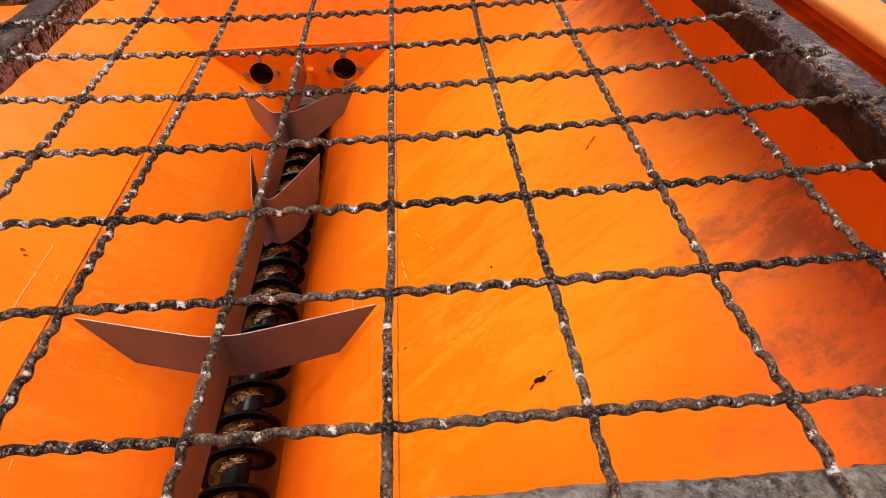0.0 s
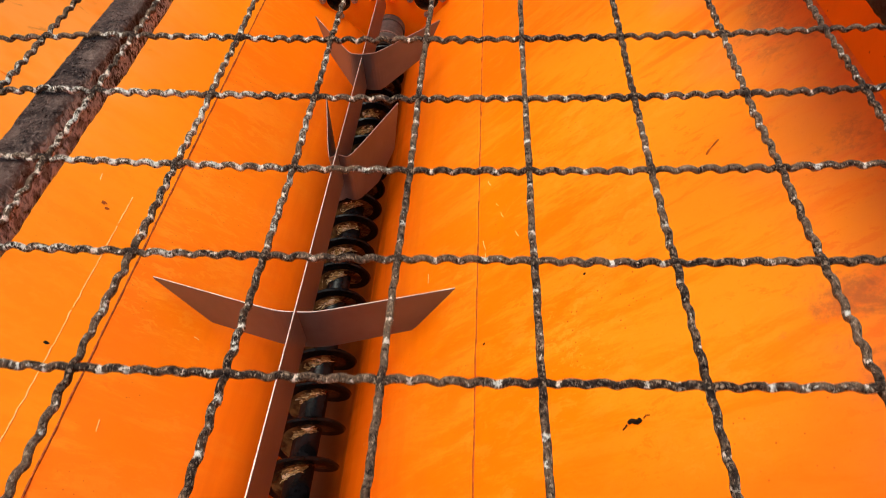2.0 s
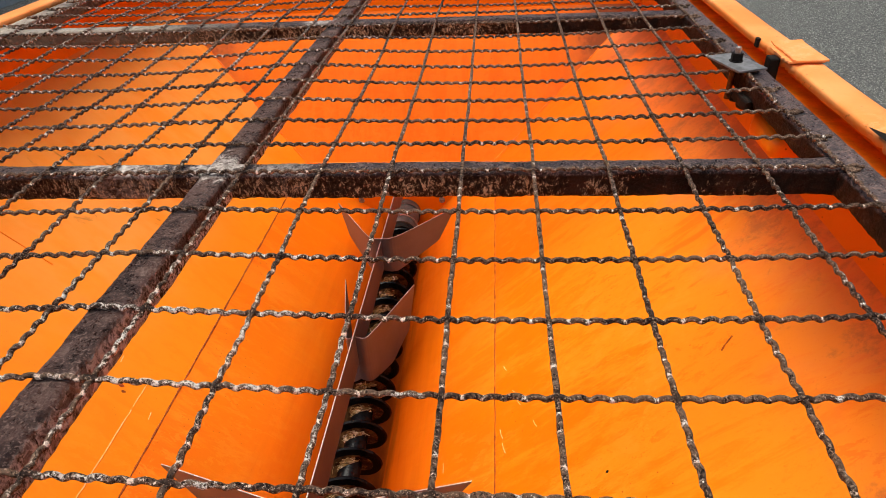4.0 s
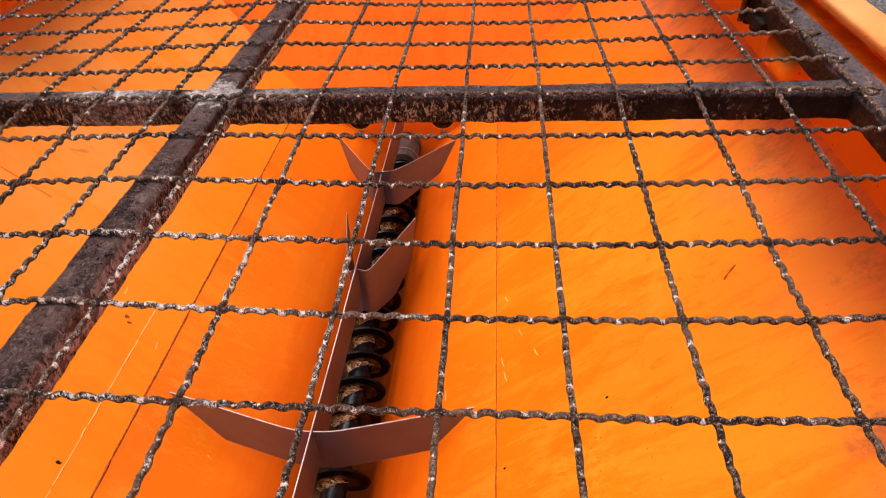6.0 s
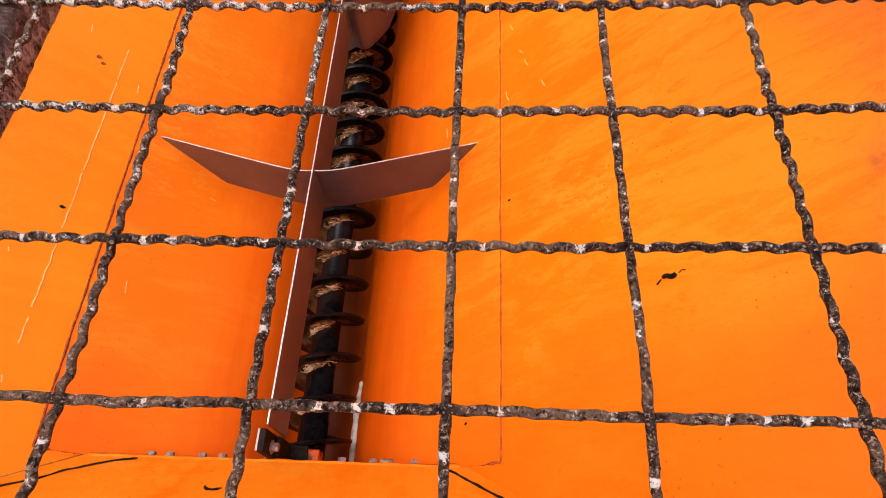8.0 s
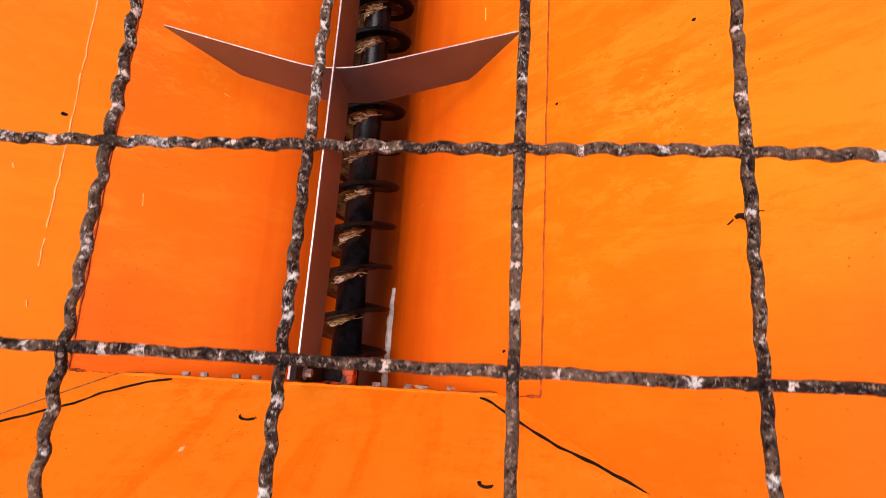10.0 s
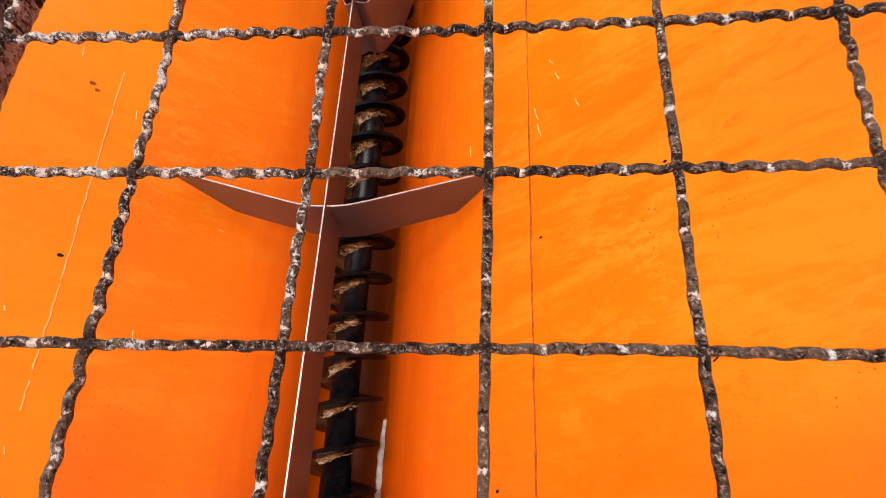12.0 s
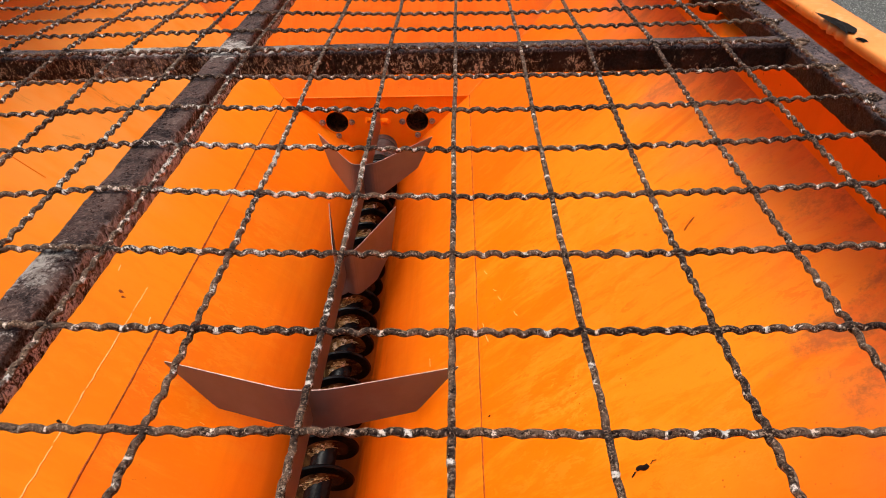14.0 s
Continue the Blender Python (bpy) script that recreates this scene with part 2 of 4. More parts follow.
def corroded_wire():
    s = Shader("corroded_wire", 0.45, 0.0)
    scab = s.noise(220.0, 5.0, 0.68, distort=0.6)
    bloom = s.noise(240.0, 6.0, 0.70, s.stretch((1.0, 1.0, 1.0), (0.7, 0.4, 1.1)), 0.8)
    fine = s.noise(430.0, 4.0, 0.7, distort=0.4)
    patch = s.noise(26.0, 4.0, 0.6)
    # bare steel: black-brown scale with a worn brown skin in patches
    skin = s.math("ADD", s.math("MULTIPLY", s.noise(8.0, 4.0, 0.65), 0.6), s.math("MULTIPLY", scab, 0.4))
    worn = s.math("MULTIPLY", s.step(skin, 0.44, 0.54), s.step(s.deposit("lap"), 0.2, 0.9, 1.0, 0.12))
    c = s.mix(worn, (0.020, 0.011, 0.009), (0.132, 0.080, 0.054))
    c = s.mix(s.step(bloom, 0.46, 0.38, 0.0, 0.8), c, (0.082, 0.037, 0.020))
    c = s.mix(s.step(scab, 0.44, 0.37, 0.0, 0.9), c, (0.007, 0.005, 0.006))
    c = s.mix(s.step(fine, 0.55, 0.60, 0.0, 0.8), c, (0.42, 0.285, 0.205))
    c = s.mix(s.step(fine, 0.43, 0.38, 0.0, 0.8), c, (0.006, 0.004, 0.004))
    # salt: caught in the hollows of the crimp, thicker towards the ridge
    salt = s.math("ADD", s.deposit("salt"), s.math("MULTIPLY", s.near((-0.24, 0.04, 1.6), 0.03, 0.32), 0.34))
    salt = s.math("ADD", salt, s.math("MULTIPLY", s.near((-0.95, 1.10, 1.6), 0.25, 1.1), 0.10))
    salt = s.math("ADD", salt, s.step(s.axis(0), 0.15, -0.30, 0.0, 0.07))
    salt = s.math("ADD", salt, s.step(patch, 0.38, 0.66, -0.08, 0.20))
    salt = s.math("SUBTRACT", salt, s.math("MULTIPLY", s.deposit("lap"), 0.5))
    rag = s.math("ADD", s.math("MULTIPLY", bloom, 2.0), s.math("MULTIPLY", fine, 1.9))
    edge = s.math("SUBTRACT", s.math("ADD", salt, rag), 2.43)
    c = s.mix(s.step(edge, -0.16, -0.02, 0.0, 0.8), c, (0.20, 0.150, 0.120))
    crust = s.mix(s.step(patch, 0.46, 0.58), (0.82, 0.63, 0.53), (0.70, 0.65, 0.61))
    crust = s.mix(s.step(fine, 0.50, 0.42, 0.0, 0.8), crust, (0.16, 0.12, 0.10))
    c = s.mix(s.step(edge, 0.0, 0.16, 0.0, 0.95), c, crust)
    s.color(c)
    s.rough(s.step(fine, 0.4, 0.6, 0.32, 0.62))
    s.put(s.b.inputs["Specular IOR Level"], s.step(scab, 0.40, 0.60, 0.06, 0.24))
    s.bump(s.math("ADD", s.math("MULTIPLY", scab, 1.6), s.math("ADD", bloom, s.math("MULTIPLY", fine, 0.6))), 0.9, 0.0018)
    return s.m


WIRE = corroded_wire()


def rusty_tube(name, crusty, tint, pale, cut=0.51, size=125.0, relief=1.0, gloss=0.22, tall=0.34, top=((0.014, 0.010, 0.013), (0.055, 0.037, 0.041))):
    """Purple-black top skin; below it a crust of standing rust flakes whose share is given."""
    s = Shader(name, 0.6, 0.0)
    a, b = s.noise(26.0, 6.0, 0.7), s.noise(300.0, 5.0, 0.75)
    grit = s.noise(85.0, 6.0, 0.72, distort=0.8)
    c = s.mix(s.step(a, 0.36, 0.62), *top)
    c = s.mix(s.math("MULTIPLY", s.step(grit, 0.53, 0.62), s.step(a, 0.38, 0.56, 0.25, 0.9)), c, (0.24, 0.160, 0.138))
    c = s.mix(s.step(grit, 0.40, 0.34, 0.0, 0.8), c, (0.006, 0.004, 0.005))
    c = s.mix(s.step(b, 0.54, 0.60, 0.0, 0.7), c, (0.33, 0.235, 0.205))
    level = s.math("ADD", s.axis(2), s.math("MULTIPLY", s.math("SUBTRACT", s.noise(60.0, 4.0), 0.5), 0.010))
    low = s.step(level, 1.6045, 1.6005)
    # standing flakes and the pale threads between them
    strand = s.noise(size, 5.0, 0.72, s.stretch((1.0, 1.0, tall)), 0.5)
    thread = s.math("ABSOLUTE", s.math("SUBTRACT", s.noise(78.0, 4.0, 0.62, s.stretch((1.0, 1.0, 0.6)), 1.1), 0.5))
    thread = s.math("MULTIPLY", s.step(thread, 0.012, 0.036, 1.0, 0.0), s.step(s.noise(26.0, 4.0, 0.7), 0.42, 0.56))
    dark = s.mix(s.step(a, 0.42, 0.6), (0.009, 0.005, 0.004), (0.032, 0.014, 0.009))
    where = s.math("ADD", s.math("MULTIPLY", s.noise(14.0, 5.0, 0.65), 0.72), s.math("MULTIPLY", strand, 0.28))
    where = s.math("ADD", where, s.step(s.axis(0), 0.40, -0.35, -0.10, 0.07))
    f = s.step(where, 0.63 - 0.22 * crusty, 0.72 - 0.22 * crusty, 0.0, 0.95)
    rust = s.mix(s.step(strand, 0.44, 0.56), (0.28 * tint[0], 0.22 * tint[1], 0.18 * tint[2]), tint)
    crumb = s.step(b, 0.46, 0.53)
    rust = s.mix(s.step(b, 0.49, 0.42, 0.0, 0.75), rust, (0.014, 0.008, 0.006))
    rust = s.mix(s.math("MULTIPLY", s.step(strand, cut, cut + 0.06, 0.0, 0.95), crumb), rust, pale)
    rust = s.mix(s.math("MULTIPLY", thread, 0.9), rust, pale)
    rust = s.mix(s.step(strand, 0.47, 0.42, 0.0, 0.95), rust, (0.010, 0.006, 0.004))
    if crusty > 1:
        # shadow below the tube's top edge, painted in as a ragged dark band
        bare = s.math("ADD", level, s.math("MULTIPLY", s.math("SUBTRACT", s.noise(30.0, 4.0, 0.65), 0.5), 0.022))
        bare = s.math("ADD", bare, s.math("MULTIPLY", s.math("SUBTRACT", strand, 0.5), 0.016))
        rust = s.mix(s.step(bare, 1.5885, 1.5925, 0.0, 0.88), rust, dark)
    c = s.mix(low, c, s.mix(f, dark, rust))
    for place, r, most in (((-0.36, 0.43, 1.607), 0.12, 0.95), ((-0.50, 0.425, 1.607), 0.18, 0.8), ((-0.26, 0.425, 1.607), 0.10, 0.4), ((-0.385, -0.22, 1.607), 0.10, 0.75), ((-0.40, 1.27, 1.607), 0.10, 0.7), ((-0.377, -0.12, 1.607), 0.09, 0.7), ((-1.1, 1.28, 1.6), 0.45, 0.6), ((0.5, 0.0, 1.6), 0.12, 0.3), ((0.15, -0.45, 1.6), 0.5, 0.3)):
        share = s.math("ADD", s.math("MULTIPLY", s.near(place, r * 0.1, r), 0.42), s.math("MULTIPLY", s.noise(70.0, 7.0, 0.8), 0.9))
        share = s.math("ADD", share, s.math("MULTIPLY", b, 0.32))
        c = s.mix(s.math("MULTIPLY", s.step(share, 0.93, 1.02, 0.0, most), s.step(low, 0.0, 1.0, 1.0, 0.25)), c, s.mix(s.step(grit, 0.42, 0.60), (0.34, 0.28, 0.25), (0.80, 0.74, 0.69)))
    # salt dried on the flakes where the crews tip it in
    cake = s.math("ADD", s.math("MULTIPLY", s.near((-0.36, 0.02, 1.580), 0.04, 0.34), 0.28), s.math("ADD", s.math("MULTIPLY", strand, 0.55), s.math("MULTIPLY", b, 0.55)))
    c = s.mix(s.math("MULTIPLY", s.step(cake, 0.70, 0.82, 0.0, 0.85), low), c, s.mix(s.step(grit, 0.42, 0.58), (0.20, 0.165, 0.150), (0.74, 0.70, 0.68)))
    dust = s.math("MULTIPLY", s.near((-1.16, 1.26, 1.6), 0.22, 0.62), s.step(s.noise(22.0, 8.0, 0.75), 0.36, 0.56, 0.25, 0.92))
    c = s.mix(dust, c, s.mix(low, (0.40, 0.35, 0.29), (0.17, 0.145, 0.115)))
    s.color(c)
    s.rough(s.mix(low, s.step(grit, 0.38, 0.62, 0.24, 0.55), s.step(b, 0.35, 0.65, 0.45, 0.8)))
    s.put(s.b.inputs["Specular IOR Level"], s.step(level, 1.6045, 1.6005, gloss, 0.14))
    s.bump(s.math("ADD", s.math("ADD", a, s.math("MULTIPLY", b, 0.5)), s.math("ADD", strand, s.math("MULTIPLY", grit, 1.3))), relief, 0.006)
    return s.m


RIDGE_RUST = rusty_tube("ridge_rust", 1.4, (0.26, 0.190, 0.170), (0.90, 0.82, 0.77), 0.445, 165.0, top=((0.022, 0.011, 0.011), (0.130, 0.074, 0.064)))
TUBE = rusty_tube("rusty_tube", 0.95, (0.074, 0.045, 0.029), (0.60, 0.45, 0.30), 0.535, 165.0, 0.8, 0.28, 0.65)
SIDE_RUST = rusty_tube("side_rust", 0.55, (0.13, 0.078, 0.054), (0.44, 0.33, 0.25), 0.54, 110.0, 0.5, 0.34, 0.8)

END_RUST = rusty_tube("end_rust", 0.8, (0.13, 0.09, 0.065), (0.44, 0.35, 0.27), 0.50, 110.0, 1.0, 0.08, 0.8, ((0.045, 0.034, 0.026), (0.20, 0.165, 0.125)))


def plain(name, base, other, scale=20.0, rough=0.5, metal=0.0, relief=0.2, size=0.002, gloss=0.5):
    s = Shader(name, rough, metal)
    s.b.inputs["Specular IOR Level"].default_value = gloss
    n = s.noise(scale, 5.0, 0.6)
    s.color(s.mix(s.step(n, 0.35, 0.68), base, other))
    s.bump(s.noise(scale * 4, 4.0), relief, size)
    return s.m


PRIMER = plain("brown_primer", (0.076, 0.069, 0.083), (0.106, 0.097, 0.114), 7.0, 0.30, 0.0, 0.12, gloss=0.75)
BARE_EDGE = plain("bare_cut_edge", (0.50, 0.41, 0.38), (0.78, 0.68, 0.64), 90.0, 0.4, 0.3)
DULL_EDGE = plain("dull_cut_edge", (0.30, 0.20, 0.19), (0.46, 0.34, 0.32), 60.0, 0.4, 0.2)
AUGER_BLACK = plain("oily_black_steel", (0.0030, 0.0026, 0.0030), (0.008, 0.007, 0.009), 30.0, 0.20, 0.0, 0.25, gloss=0.16)
ZINC = plain("zinc_bolt", (0.46, 0.43, 0.42), (0.20, 0.16, 0.15), 150.0, 0.32, 0.7)
GALVANISED = plain("galvanised_plate", (0.24, 0.24, 0.25), (0.11, 0.11, 0.115), 70.0, 0.5, 0.4)
BLACK = plain("black_rubber", (0.005, 0.004, 0.004), (0.016, 0.012, 0.010), 60.0, 0.7, gloss=0.12)
DARK_STEEL = plain("dark_grey_steel", (0.075, 0.068, 0.068), (0.13, 0.12, 0.12), 40.0, 0.4, 0.4)
GREASY_STEEL = plain("greasy_brown_steel", (0.05, 0.020, 0.010), (0.16, 0.060, 0.028), 60.0, 0.25, 0.0, 0.8, 0.004)
POLISHED = plain("polished_brown_steel", (0.05, 0.024, 0.011), (0.26, 0.135, 0.055), 38.0, 0.25, 0.5, 0.5, 0.003)
CREASE_LINE = plain("dark_orange_crease", (0.27, 0.042, 0.002), (0.52, 0.090, 0.003), 60.0, 0.8)
RUST_LINE = plain("dirty_joint", (0.16, 0.028, 0.003), (0.46, 0.085, 0.004), 90.0, 0.8)
FAINT_SPOT = plain("faint_grease_spot", (0.60, 0.105, 0.002), (0.74, 0.135, 0.002), 120.0, 0.5)
PALE_SCRATCH = plain("pale_scratch", (0.90, 0.52, 0.16), (0.90, 0.62, 0.30), 80.0, 0.6)
WHITE_SEALANT = plain("white_sealant", (0.62, 0.60, 0.58), (0.40, 0.33, 0.30), 60.0, 0.6)


def straw_dirt():
    """Matted straw: fibres that lie mostly across the shaft, with dark gaps and pale clots."""
    s = Shader("dried_straw_dirt", 0.85)
    fibre = s.noise(300.0, 4.0, 0.7, s.stretch((0.16, 1.0, 1.0), (0.0, 0.3, 0.35)), 0.8)
    other = s.noise(260.0, 4.0, 0.7, s.stretch((0.25, 0.9, 1.0), (0.2, -0.5, -0.7)), 0.8)
    clot = s.noise(34.0, 4.0, 0.6)
    c = s.mix(s.step(other, 0.38, 0.62), (0.060, 0.026, 0.007), (0.34, 0.185, 0.055))
    c = s.mix(s.step(fibre, 0.50, 0.62), c, (0.60, 0.40, 0.17))
    c = s.mix(s.step(fibre, 0.44, 0.37, 0.0, 0.9), c, (0.016, 0.007, 0.003))
    c = s.mix(s.step(s.math("ADD", clot, s.math("MULTIPLY", fibre, 0.35)), 0.70, 0.80), c, (0.86, 0.70, 0.54))
    s.color(c)
    s.bump(s.math("ADD", fibre, other), 1.0, 0.004)
    return s.m


STRAW_DIRT = straw_dirt()
STRAW = plain("straw", (0.48, 0.30, 0.10), (0.80, 0.62, 0.36), 70.0, 0.6)


def asphalt():
    s = Shader("asphalt", 0.85)
    g = s.spots(70.0)
    n = s.t.nodes.new("ShaderNodeTexVoronoi")
    n.inputs["Scale"].default_value = 120.0
    s.link(s.pos, n.inputs["Vector"])
    hue = s.t.nodes.new("ShaderNodeSeparateColor")
    s.link(n.outputs["Color"], hue.inputs[0])
    c = s.mix(s.step(s.noise(1.2, 4.0), 0.3, 0.7), (0.044, 0.047, 0.046), (0.062, 0.066, 0.063))
    c = s.mix(s.step(hue.outputs[0], 0.55, 1.0, 0.0, 0.9), c, (0.19, 0.19, 0.18))
    c = s.mix(s.step(hue.outputs[1], 0.55, 1.0, 0.0, 0.9), c, (0.025, 0.026, 0.025))
    c = s.mix(s.step(s.noise(75.0, 3.0, 0.8), 0.59, 0.63), c, (0.40, 0.40, 0.38))
    s.color(c)
    s.bump(g, 0.8, 0.008)
    return s.m


ASPHALT = asphalt()
SHEET = plain("blue_grey_sheet_metal", (0.33, 0.38, 0.42), (0.38, 0.43, 0.46), 3.0, 0.45, 0.1)


# ---- mesh helpers ----
def thing(name, label, category, place=(0, 0, 0), group="", kind=""):
    ob = new(name)
    ob.location = place
    return tagged(ob, label, category, group, kind)


def part(name, bm, material, parent, label="", smooth=False):
    me = bpy.data.meshes.new(name)
    if smooth:
        for f in bm.faces:
            f.smooth = True
    bm.to_mesh(me)
    bm.free()
    me.materials.append(material)
    ob = new(name, me)
    ob.parent = parent
    if parent and not parent.parent:
        # parts keep their world coordinates under an empty that stands at its thing's base
        ob.matrix_parent_inverse = Matrix.Translation(-parent.location)
    return tagged(ob, label)


def slab(points, thick, bm=None):
    """A flat plate of a polygon's corners, thickened away from its normal by thick metres."""
    bm = bm or bmesh.new()
    pts = [Vector(p) for p in points]
    n = (pts[1] - pts[0]).cross(pts[2] - pts[1]).normalized()
    top = [bm.verts.new(p) for p in pts]
    low = [bm.verts.new(p - n * thick) for p in pts]
    bm.faces.new(top), bm.faces.new(low[::-1])
    for k in range(len(pts)):
        j = (k + 1) % len(pts)
        bm.faces.new((top[j], top[k], low[k], low[j]))
    return bm


def box(x0, x1, y0, y1, z0, z1, bevel=0.0, bm=None, seg=2):
    own = bmesh.new()
    bmesh.ops.create_cube(own, size=1.0, matrix=Matrix.Translation(((x0 + x1) / 2, (y0 + y1) / 2, (z0 + z1) / 2)) @ Matrix.Diagonal((x1 - x0, y1 - y0, z1 - z0, 1)))
    if bevel:
        bmesh.ops.bevel(own, geom=own.edges[:], offset=bevel, segments=seg, affect="EDGES", profile=0.5)
    return own


def rod(a, b, r, sides=16, r2=None):
    a, b = Vector(a), Vector(b)
    bm = bmesh.new()
    m = Matrix.Translation((a + b) / 2) @ (b - a).to_track_quat("Z", "Y").to_matrix().to_4x4()
    bmesh.ops.create_cone(bm, cap_ends=True, segments=sides, radius1=r, radius2=r if r2 is None else r2, depth=(b - a).length, matrix=m)
    return bm


def join(*parts):
    out = bmesh.new()
    for p in parts:
        me = bpy.data.meshes.new("tmp")
        p.to_mesh(me)
        p.free()
        out.from_mesh(me)
        bpy.data.meshes.remove(me)
    return out


def bead(points, r, sides=6, rough=0.0, seed=0):
    """A thin round bead along points."""
    bm = bmesh.new()
    pts = [Vector(p) for p in points]
    rings = []
    for k, p in enumerate(pts):
        d = (pts[min(k + 1, len(pts) - 1)] - pts[max(k - 1, 0)]).normalized()
        u = d.orthogonal().normalized()
        v = d.cross(u)
        q = r * (1 + rough * noise.noise(p * 60 + Vector((seed, 0, 0))))
        rings.append([bm.verts.new(p + q * (u * math.cos(a) + v * math.sin(a))) for a in [2 * math.pi * i / sides for i in range(sides)]])
    for r0, r1 in zip(rings, rings[1:]):
        for i in range(sides):
            j = (i + 1) % sides
            bm.faces.new((r0[i], r0[j], r1[j], r1[i]))
    bm.faces.new(rings[0][::-1]), bm.faces.new(rings[-1])
    return bm


def along(a, b, n, wander=0.0, seed=0.0):
    a, b = Vector(a), Vector(b)
    return [a.lerp(b, k / n) + wander * noise.noise_vector(Vector((k * 0.35, seed, 0))) for k in range(n + 1)]


# ---- ground and distance ----
GROUND = 0.419
bm = bmesh.new()
slab([(-300, -300, GROUND), (300, -300, GROUND), (300, 300, GROUND), (-300, 300, GROUND)], 0.1, bm)
tagged(part("ground", bm, ASPHALT, None), "grey asphalt yard with fine light grit", "ground", kind="structure")


def corrugated_wall():
    hall = thing("industrial_hall", "pale blue-grey hall wall of ribbed sheet metal", "building", (-6.0, 6.0, GROUND))
    bm = bmesh.new()
    rows = []
    y = -3.0
    while y < 15.0:
        rows += [(-6.0, y), (-6.0, y + 0.16), (-5.965, y + 0.19), (-5.965, y + 0.22), (-6.0, y + 0.25)]
        y += 0.25
    lo = [bm.verts.new((a, b, GROUND)) for a, b in rows]
    hi = [bm.verts.new((a, b, GROUND + 5.0)) for a, b in rows]
    for k in range(len(rows) - 1):
        bm.faces.new((lo[k], lo[k + 1], hi[k + 1], hi[k]))
    back = [bm.verts.new(p) for p in ((-9.0, rows[0][1], GROUND), (-9.0, rows[-1][1], GROUND), (-9.0, rows[-1][1], GROUND + 5), (-9.0, rows[0][1], GROUND + 5))]
    bm.faces.new(back)
    bm.faces.new((lo[0], hi[0], back[3], back[0]))
    bm.faces.new((lo[-1], back[1], back[2], hi[-1]))
    bm.faces.new([*hi, back[2], back[3]])
    bmesh.ops.recalc_face_normals(bm, faces=bm.faces)
    part("wall", bm, SHEET, hall)


corrugated_wall()

# ---- hopper ----
CX, CREASE = -0.36, 0.406          # middle and half width of the trough's opening
ZC, SLOPE = 0.83, 0.93             # height of the trough's edge, steepness of the side walls
ZT, RIM_Z = 1.382, 1.62            # top of the slopes, top of the rim
SLOPE_L = 1.02                     # the other side wall is a little steeper
Y0, Y1 = -0.19, 2.042              # ends of the trough
NEAR_Z, NEAR_S, FAR_S = 0.775, 1.5, 1.8
XR, XL = CX + CREASE + (ZT - ZC) / SLOPE, CX - CREASE - (ZT - ZC) / SLOPE_L
YN = Y0 - (ZT - NEAR_Z) / NEAR_S
YF = Y1 + (ZT - ZC) / FAR_S
XN = CREASE - (ZC - NEAR_Z) / SLOPE
ZT_L = ZC + SLOPE_L * (ZT - ZC) / SLOPE
T = 0.004

hopper = thing("spreader_hopper", "orange painted steel hopper of a winter spreader with stained sloping walls", "hopper", (CX, 0.9, GROUND))


def side_wall(sign):
    def x(d):
        return CX + sign * d
    top = (ZT - ZC) / SLOPE + CREASE
    slope, high = (SLOPE, ZT) if sign > 0 else (SLOPE_L, ZT_L)
    foot = CREASE - (ZC - NEAR_Z) / slope
    if sign > 0:
        pts = [(x(foot), Y0, NEAR_Z), (x(top), YN, ZT), (x(top), YF, ZT), (x(CREASE), Y1, ZC), (x(CREASE), Y0, ZC)]
    else:
        pts = [(x(CREASE), Y0, ZC), (x(CREASE), Y1, ZC), (XL, YF, ZT), (x(top), YF, high), (x(top), YN, high), (XL, YN, ZT), (x(foot), Y0, NEAR_Z)]
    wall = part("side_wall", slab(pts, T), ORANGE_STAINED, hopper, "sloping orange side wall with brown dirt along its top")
    up = [(x(top), YN - 0.002, high), (x(top), YF + 0.002, high), (x(top), YF + 0.002, RIM_Z - 0.004), (x(top), YN - 0.002, RIM_Z - 0.004)]
    if sign > 0:
        up = up[::-1]
    part("upper_wall", slab(up, T), DEEP_ORANGE, hopper, "upright deep orange upper wall")
    return wall


right_wall, left_wall = side_wall(1), side_wall(-1)


def end_wall(y, yt, z, half, sign):
    top = (ZT - ZC) / SLOPE + CREASE
    pts = [(CX - half, y, z), (CX + half, y, z), (CX + top, yt, ZT), (XL, yt, ZT)]
    if sign < 0:
        pts = pts[::-1]
    wall = part("end_wall", slab(pts, T), ORANGE_END if sign > 0 else ORANGE_NEAR, hopper)
    up = [(CX - top, yt, ZT), (CX + top, yt, ZT), (CX + top, yt, RIM_Z - 0.004), (CX - top, yt, RIM_Z - 0.004)]
    part("upper_wall", slab(up if sign > 0 else up[::-1], T), DEEP_ORANGE, hopper, "upright deep orange upper wall")
    return wall


near_wall = end_wall(Y0, YN, NEAR_Z, XN, -1)
far_wall = end_wall(Y1, YF, ZC, CREASE, 1)

# trough: two leaning sheets and a round bottom below the auger
AX, AZ, AR = -0.347, 0.568, 0.086
UR, UZ = 0.085, 0.512       # the round bottom below the auger


def trough_sheet():
    """The whole liner's profile from left edge to right edge."""
    right = [(CX + CREASE, ZC + 0.0015)]
    end = Vector((AX + UR, UZ))
    start = Vector((CX + CREASE, ZC + 0.0015))
    c1, c2 = Vector((-0.14, 0.665)), Vector((AX + UR + 0.030, 0.580))
    for k in range(1, 13):
        t = k / 12
        p = start * (1 - t) ** 3 + 3 * c1 * t * (1 - t) ** 2 + 3 * c2 * t * t * (1 - t) + end * t**3
        right.append((p.x, p.y))
    return right


